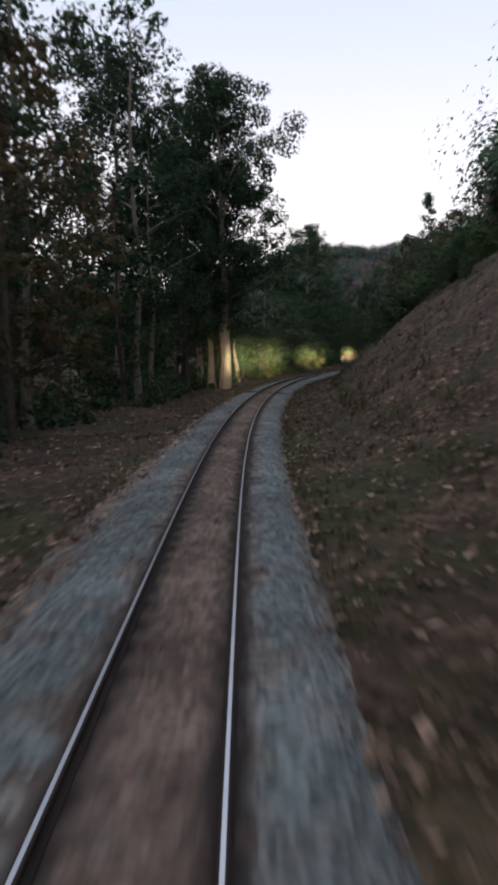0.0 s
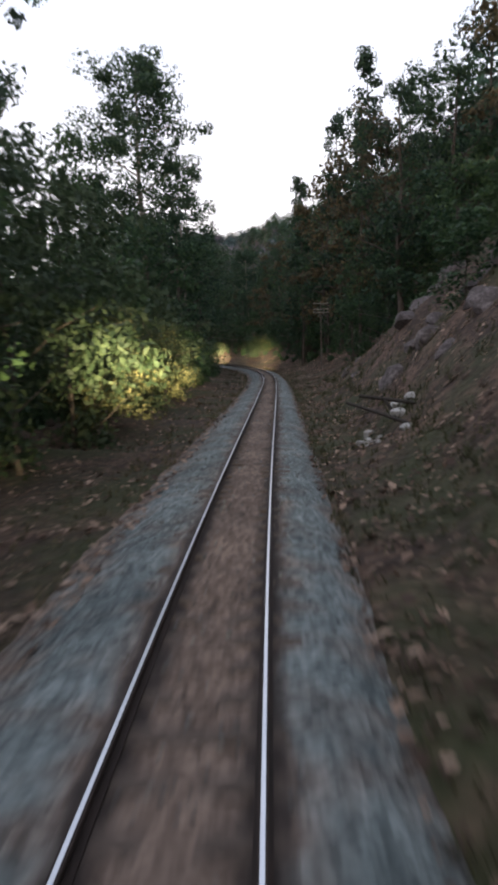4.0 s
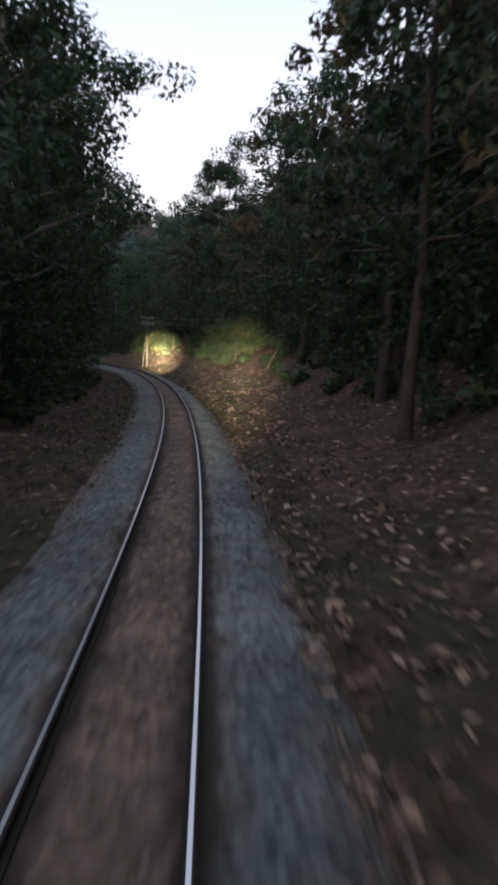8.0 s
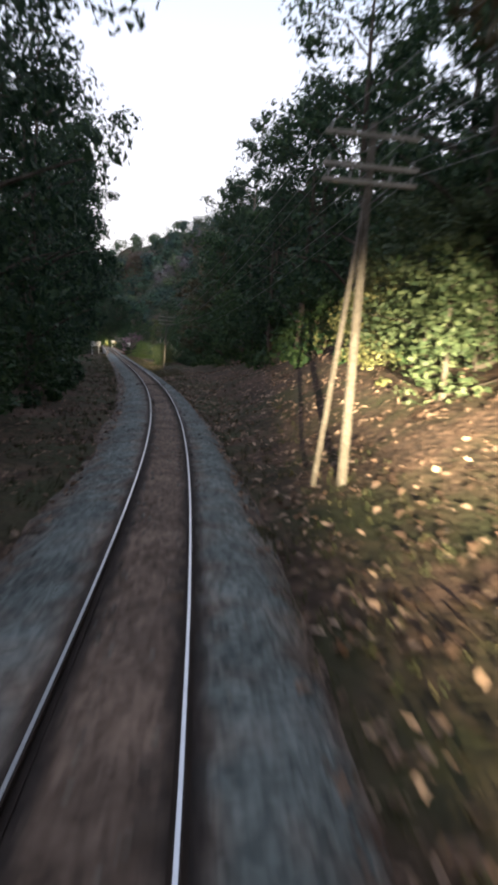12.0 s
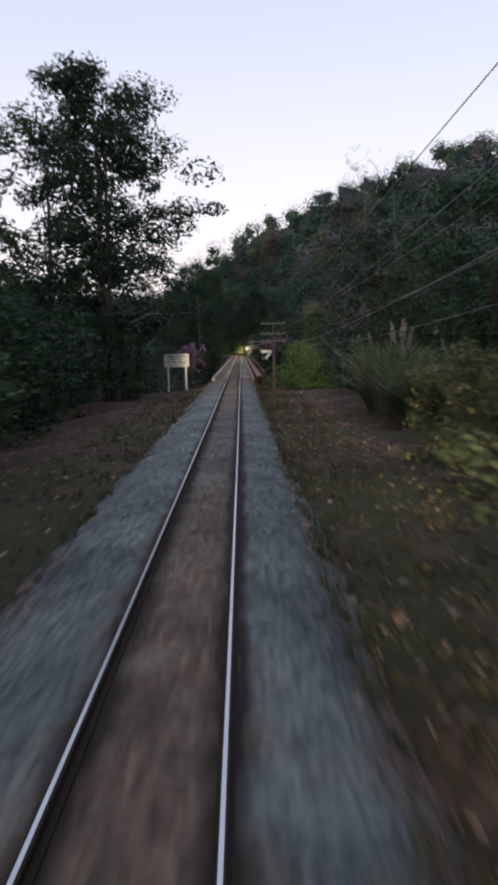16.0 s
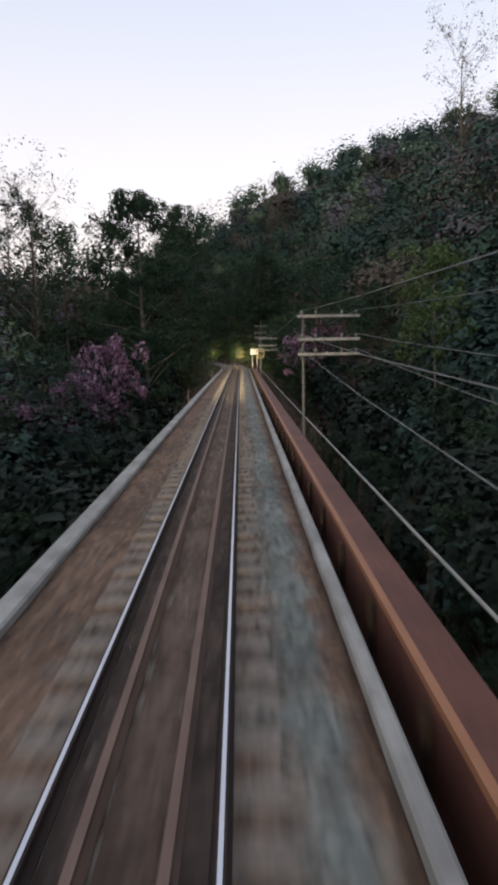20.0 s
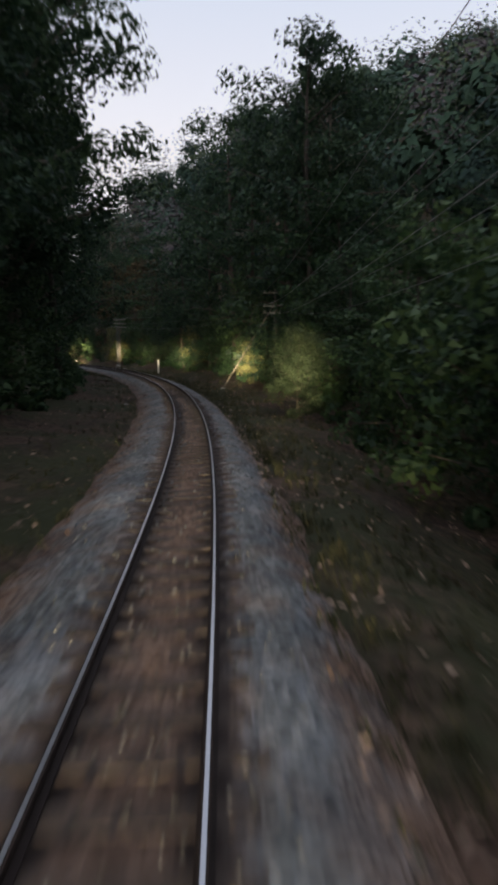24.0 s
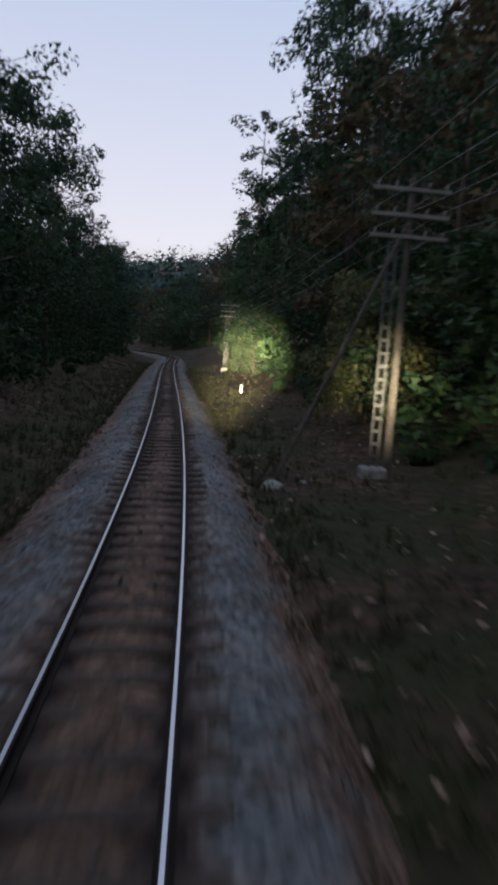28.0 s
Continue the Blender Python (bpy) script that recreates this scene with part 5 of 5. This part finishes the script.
def lattice_upright(s, u, top):
    """Two steel legs with rungs, in a white concrete footing."""
    p = line(s, u)
    g = float(surf([p[0]], [p[1]])[0])
    root = empty("lattice_post", (p[0], p[1], g), "narrow steel lattice post in a white concrete footing", "post", turn=heading(s))
    for x in (-.1, .1):
        bm = bmesh.new()
        box(bm, x - .025, x + .025, -.03, .03, .1, top - g)
        part("leg", bm, GALV, root)
    z = .5
    while z < top - g:
        bm = bmesh.new()
        box(bm, -.1, .1, -.02, .02, z, z + .08)
        part("rung", bm, GALV, root)
        z += .32
    bm = bmesh.new()
    box(bm, -.32, .32, -.28, .28, -.3, .28, .05)
    part("footing", bm, KERB, root, "chipped white concrete footing")


lattice_upright(723.2, 5.25, 5.4)
lattice_upright(778.6, 5.5, 5.4)


def wire(k, end):
    """One wire strung along all the poles."""
    pts = [line(-30, 9.5, 8.5)]
    for s, u, arms, top, stay in POLES:
        on_bridge = BRIDGE_START < s < BRIDGE_END
        pts.append(line(s, u + end * .84 + (.78 if on_bridge else 0), arms[k] + .17))
    pts.append(line(850, 7, 8))
    path = []
    for a, b in zip(pts[:-1], pts[1:]):
        L = np.linalg.norm(b - a)
        for t in np.linspace(0, 1, 15)[:-1]:
            q = a * (1 - t) + b * t
            q[2] -= 4 * t * (1 - t) * (.9 + .35 * k) * (L / 80) ** 2
            path.append(q)
    path.append(pts[-1])
    v, f = tube(path, np.full(len(path), .0065), 5)
    tagged(mesh_object("telegraph_wire", v, f, WIRE), "thin sagging bare telegraph wire between poles", "wire", "telegraph wires")


for k in range(3):
    for end in (-1, 1):
        wire(k, end)


# ---- signs, boxes and posts ----
INK = material("faded_dark_lettering", [(.09, .09, .10), (.16, .16, .17)], 5, .7, bump=0)
FRAME_YELLOW = material("dull_yellow_paint", [(.34, .28, .14), (.48, .41, .22)], 3, .6, bump=.2)


def name_board(s, u):
    p = line(s, u)
    g = -.62
    root = empty("notice_board", (p[0], p[1], g), "white painted notice board on two posts with faded lettering", "sign", turn=heading(s) - .06)
    for x in (-.70, .72):
        bm = bmesh.new()
        box(bm, x - .07, x + .07, -.05, .05, -.8, 1.87, .01)
        part("post", bm, WHITE, root)
    bm = bmesh.new()
    box(bm, -1.0, 1.0, -.09, -.052, 1.84, 2.86, .008)
    board = part("panel", bm, WHITE, root)
    for z, x0, x1, h in ((2.54, -.70, .74, .10), (2.39, -.74, .76, .045), (2.29, -.42, .44, .045), (2.15, -.72, -.44, .04), (2.15, -.30, .76, .05), (2.05, -.72, -.50, .04), (2.05, -.32, .74, .05), (1.95, -.72, -.55, .04), (1.95, -.28, .74, .045), (1.83, -.70, -.40, .045), (1.83, -.02, .55, .045)):
        bm = bmesh.new()
        x = x0
        r = random.Random(int(z * 100) + int(x0 * 10))
        while x < x1:
            w = r.uniform(.05, .14)
            box(bm, x, min(x + w, x1), -.0935, -.0895, z + .14 - h / 2, z + .14 + h / 2 * r.uniform(.6, 1))
            x += w + r.uniform(.012, .03)
        part("lettering", bm, INK, board)


name_board(442.2, -4.45)


def arrow_boards():
    """Two white boards nailed to the pole before the bridge."""
    root = empty("white_marker_boards", line(440.3, 3.08, 1.52), "two white painted boards fixed to the pole as a mark", "sign", turn=heading(440))
    bm = bmesh.new()
    box(bm, -.82, -.05, -.03, .0, .66, .86, .005)
    part("board", bm, WHITE, root)
    bm = bmesh.new()
    box(bm, -.34, .34, -.055, -.032, -.09, .09, .005, Matrix.Translation((-.28, 0, .48)) @ Matrix.Rotation(math.radians(-52), 4, "Y"))
    part("board", bm, WHITE, root)


arrow_boards()


def phone_cabinet(s, u):
    p = line(s, u)
    g = float(surf([p[0]], [p[1]])[0])
    root = empty("lineside_cabinet", (p[0], p[1], g), "white metal lineside cabinet with gabled roof on legs", "cabinet", turn=heading(s))
    z0, z1 = 1.72 - g, 2.55 - g
    for x in (-.2, .46):
        bm = bmesh.new()
        rod(bm, (x, 0, -.4), (x, 0, z0 + .02), .045, .045, 8)
        part("leg", bm, WHITE, root)
    bm = bmesh.new()
    box(bm, -.5, .66, -.28, .28, z0, z1, .012)
    part("body", bm, WHITE, root)
    for x0, x1 in ((-.46, .06), (.09, .62)):
        bm = bmesh.new()
        box(bm, x0, x1, -.296, -.282, z0 + .06, z1 - .06, .004)
        part("door", bm, WHITE, root)
    bm = bmesh.new()
    vs = [bm.verts.new(c) for c in ((-.62, -.36, z1 - .02), (.08, -.36, z1 + .2), (.78, -.36, z1 - .02), (-.62, .36, z1 - .02), (.08, .36, z1 + .2), (.78, .36, z1 - .02), (-.62, -.36, z1 + .01), (.08, -.36, z1 + .235), (.78, -.36, z1 + .01), (-.62, .36, z1 + .01), (.08, .36, z1 + .235), (.78, .36, z1 + .01))]
    for q in ((0, 1, 4, 3), (1, 2, 5, 4), (6, 9, 10, 7), (7, 10, 11, 8), (0, 6, 7, 1), (1, 7, 8, 2), (3, 4, 10, 9), (4, 5, 11, 10), (0, 3, 9, 6), (2, 8, 11, 5)):
        bm.faces.new([vs[i] for i in q])
    bmesh.ops.recalc_face_normals(bm, faces=bm.faces)
    part("roof", bm, WHITE, root)


phone_cabinet(611.0, 2.75)


def octagon_frame(s, u, z):
    root = empty("octagonal_sign_frame", line(s, u, -.6), "dull yellow octagonal steel sign frame on a post", "sign", turn=heading(s))
    z += .6
    ring = [(-.32, .72), (.32, .72), (.6, .45), (.6, -.45), (.32, -.72), (-.32, -.72), (-.6, -.45), (-.6, .45)]
    bm = bmesh.new()
    inner = [(x * .78, y * .82) for x, y in ring]
    front_o = [bm.verts.new((x, -.17, z + y)) for x, y in ring]
    front_i = [bm.verts.new((x, -.17, z + y)) for x, y in inner]
    back_o = [bm.verts.new((x, -.12, z + y)) for x, y in ring]
    back_i = [bm.verts.new((x, -.12, z + y)) for x, y in inner]
    for i in range(8):
        j = (i + 1) % 8
        bm.faces.new((front_o[i], front_o[j], front_i[j], front_i[i]))
        bm.faces.new((back_o[j], back_o[i], back_i[i], back_i[j]))
        bm.faces.new((front_o[j], front_o[i], back_o[i], back_o[j]))
        bm.faces.new((front_i[i], front_i[j], back_i[j], back_i[i]))
    part("ring", bm, FRAME_YELLOW, root)
    for h in (.25, -.32):
        bm = bmesh.new()
        box(bm, -.5, .5, -.115, -.08, z + h - .05, z + h + .05)
        part("bar", bm, FRAME_YELLOW, root)
    bm = bmesh.new()
    rod(bm, (.02, .0, -.5), (.02, .0, z + .75), .06, .06, 8)
    part("post", bm, TIMBER, root)


octagon_frame(608.6, 3.62, 1.9)


def white_post(s, u, height, w=.075):
    p = line(s, u)
    g = float(surf([p[0]], [p[1]])[0])
    root = empty("marker_post", (p[0], p[1], g), "white painted concrete marker post beside the track", "post", "marker posts", heading(s))
    bm = bmesh.new()
    box(bm, -w, w, -w, w, -.3, height, .02)
    part("shaft", bm, WHITE, root)


white_post(697.5, 4.6, 1.6)
white_post(753.0, 4.8, .55)


def boulder(name, s, u, size, mat, label, seed, flat=.7, z=None, group=""):
    r = np.random.RandomState(seed)
    bm = bmesh.new()
    bmesh.ops.create_icosphere(bm, subdivisions=2, radius=1)
    cuts = [(Vector(r.normal(0, 1, 3)).normalized(), r.uniform(.45, .8)) for c in range(7)]
    for v in bm.verts:
        d = v.co.normalized()
        for axis, far in cuts:
            over = v.co.dot(axis) - far
            if over > 0:
                v.co -= axis * over
        v.co = Vector((v.co.x * size * 1.3, v.co.y * size, v.co.z * size * flat)) * (1 + r.uniform(-.03, .03))
    p = line(s, u)
    g = float(surf([p[0]], [p[1]])[0]) if z is None else z
    ob = new(name, bpy.data.meshes.new(name))
    bm.to_mesh(ob.data)
    bm.free()
    ob.data.materials.append(mat)
    ob.matrix_world = Matrix.Translation((p[0], p[1], g + size * flat * .12)) @ Matrix.Rotation(seed * 1.3, 4, "Z")
    return tagged(ob, label, "rock", group)


GREY_ROCK = material("grey_rock", [(.03, .024, .024), (.075, .062, .062), (.22, .19, .185)], 1.6, .9, fine=8, bump=.9, bump_dist=.05)
PALE_ROCK = material("pale_rock", [(.2, .19, .18), (.32, .31, .30), (.46, .45, .44)], 2, .9, fine=12, bump=.6)
rb = np.random.RandomState(12)
for n in range(46):
    s, u = rb.uniform(112, 152), rb.uniform(5.2, 12.5)
    rock = boulder("rock_outcrop", s, u, rb.uniform(.3, 1.0), GREY_ROCK, "grey jointed rock showing through the cutting slope", n, .9, group="rocks in the cutting")
    rock.location.z -= rb.uniform(.25, .5)
for n, (s, u, k) in enumerate(((116.2, 3.5, .22), (117.0, 3.9, .28), (117.6, 4.6, .3), (118.4, 3.7, .24), (118.0, 5.1, .26), (115.6, 3.2, .18), (119.3, 4.8, .3), (114.9, 4.4, .24))):
    boulder("pale_stone", s, u, k, PALE_ROCK, "broken pale stone among scrap at the slope foot", n + 60, group="pale stones")
for n, (s, u, k) in enumerate(((721.8, 2.6, .26), (722.6, 3.4, .14), (665.6, 4.5, .2), (196.6, 2.3, .09), (206.8, -5.0, .14), (652.2, -2.9, .12), (706.5, 2.4, .1), (267.2, 3.0, .09), (172.5, 4.3, .14))):
    boulder("pale_stone", s, u, k, PALE_ROCK, "single pale stone lying in the leaf litter", n + 80, group="pale stones")


DUSTY = material("dusty_pale_rock", [(.07, .058, .048), (.13, .108, .092), (.22, .19, .165)], 2, .95, fine=10, bump=.7)
for n in range(24):
    s, u = rb.normal(172.6, 2.2), 3.1 + 3.2 * rb.uniform(0, 1) ** 1.4
    boulder("bank_stone", s, u, .06 + .2 * rb.uniform(0, 1) ** 2.2, DUSTY, "flat dusty stone half sunk in the bank", n + 140, .5, group="bank stones")


def stone_spill(s0, s1, count, seed):
    """Small pale stones and crumbs of earth slid down the bank in ragged drifts."""
    r = np.random.RandomState(seed)
    n = count * 3
    s, u = r.uniform(s0, s1, n), 2.9 + 2.4 * r.uniform(0, 1, n)
    keep = np.argsort(-(wave(s, u * 2, 1.8, seed) + .5 * wave(s, u, .6, seed + 1) + r.uniform(-.7, .7, n) - .3 * np.abs(s - (s0 + s1) / 2) - .5 * np.abs(u - 4)))[:count]
    p = line(s[keep], u[keep])
    c = np.stack([p[:, 0], p[:, 1], surf(p[:, 0], p[:, 1]) + .01], -1)
    k = (.02 + .06 * r.uniform(0, 1, (count, 1, 1)) ** 4) * r.uniform(.6, 1.3, (count, 6, 3)) * (1, 1, .6)
    base = np.array([(1, .2, 0), (-1, -.3, 0), (.2, 1, 0), (-.3, -1, 0), (.1, 0, .8), (0, 0, -.8)], float)
    v = (base[None] * k + c[:, None]).reshape(-1, 3)
    f0 = np.array([(0, 2, 4), (2, 1, 4), (1, 3, 4), (3, 0, 4), (2, 0, 5), (1, 2, 5), (3, 1, 5), (0, 3, 5)])
    f = (np.arange(count)[:, None, None] * 6 + f0).reshape(-1, 3)
    tagged(new("stone_spill", fast_mesh("stone_spill", v, f, SPILL)), "pale crumbled stone and dry earth spilt on the bank", "stones", kind="stuff")


SPILL = material("pale_dry_earth", [(.08, .064, .048), (.17, .14, .108), (.32, .27, .22)], 2, .95, fine=10, per_island=.8)
stone_spill(170, 176.5, 1300, 71)


def scrap_timbers():
    for n, (a, b, r0) in enumerate((((114.6, 6.2, .75), (119.8, 3.6, .95), .07), ((114.0, 5.0, .25), (119.4, 3.1, .75), .07), ((116.4, 4.9, -.3), (118.6, 4.2, 1.0), .06))):
        v, f = tube([line(*a), (line(*a) + line(*b)) / 2 + (0, 0, .03), line(*b)], [r0, r0 * .9, r0 * .8], 8)
        tagged(mesh_object("scrap_timber", v, f, OLD_TIMBER, smooth=True), "dark old timber leaning at the foot of the cutting", "timber", "scrap timbers")


scrap_timbers()


def refuge(s):
    """Small open steel bracket outside the left kerb."""
    root = empty("kerb_bracket", line(s, -2.3, -.3), "small rusty open steel bracket outside the bridge kerb", "bracket", "bridge brackets", heading(s))
    bm = bmesh.new()
    box(bm, -.2, .22, -.2, .2, -.04, 0)
    part("base_plate", bm, RED_STEEL, root)
    for y in (-.17, .17):
        bm = bmesh.new()
        box(bm, -.19, -.13, y - .03, y + .03, -.4, .62)
        part("post", bm, TIMBER, root)
    for z in (.28, .58):
        bm = bmesh.new()
        box(bm, -.19, -.13, -.17, .17, z - .04, z + .04)
        part("crosspiece", bm, TIMBER, root)


for s in (507.5, 543.4, 579.0):
    refuge(s)
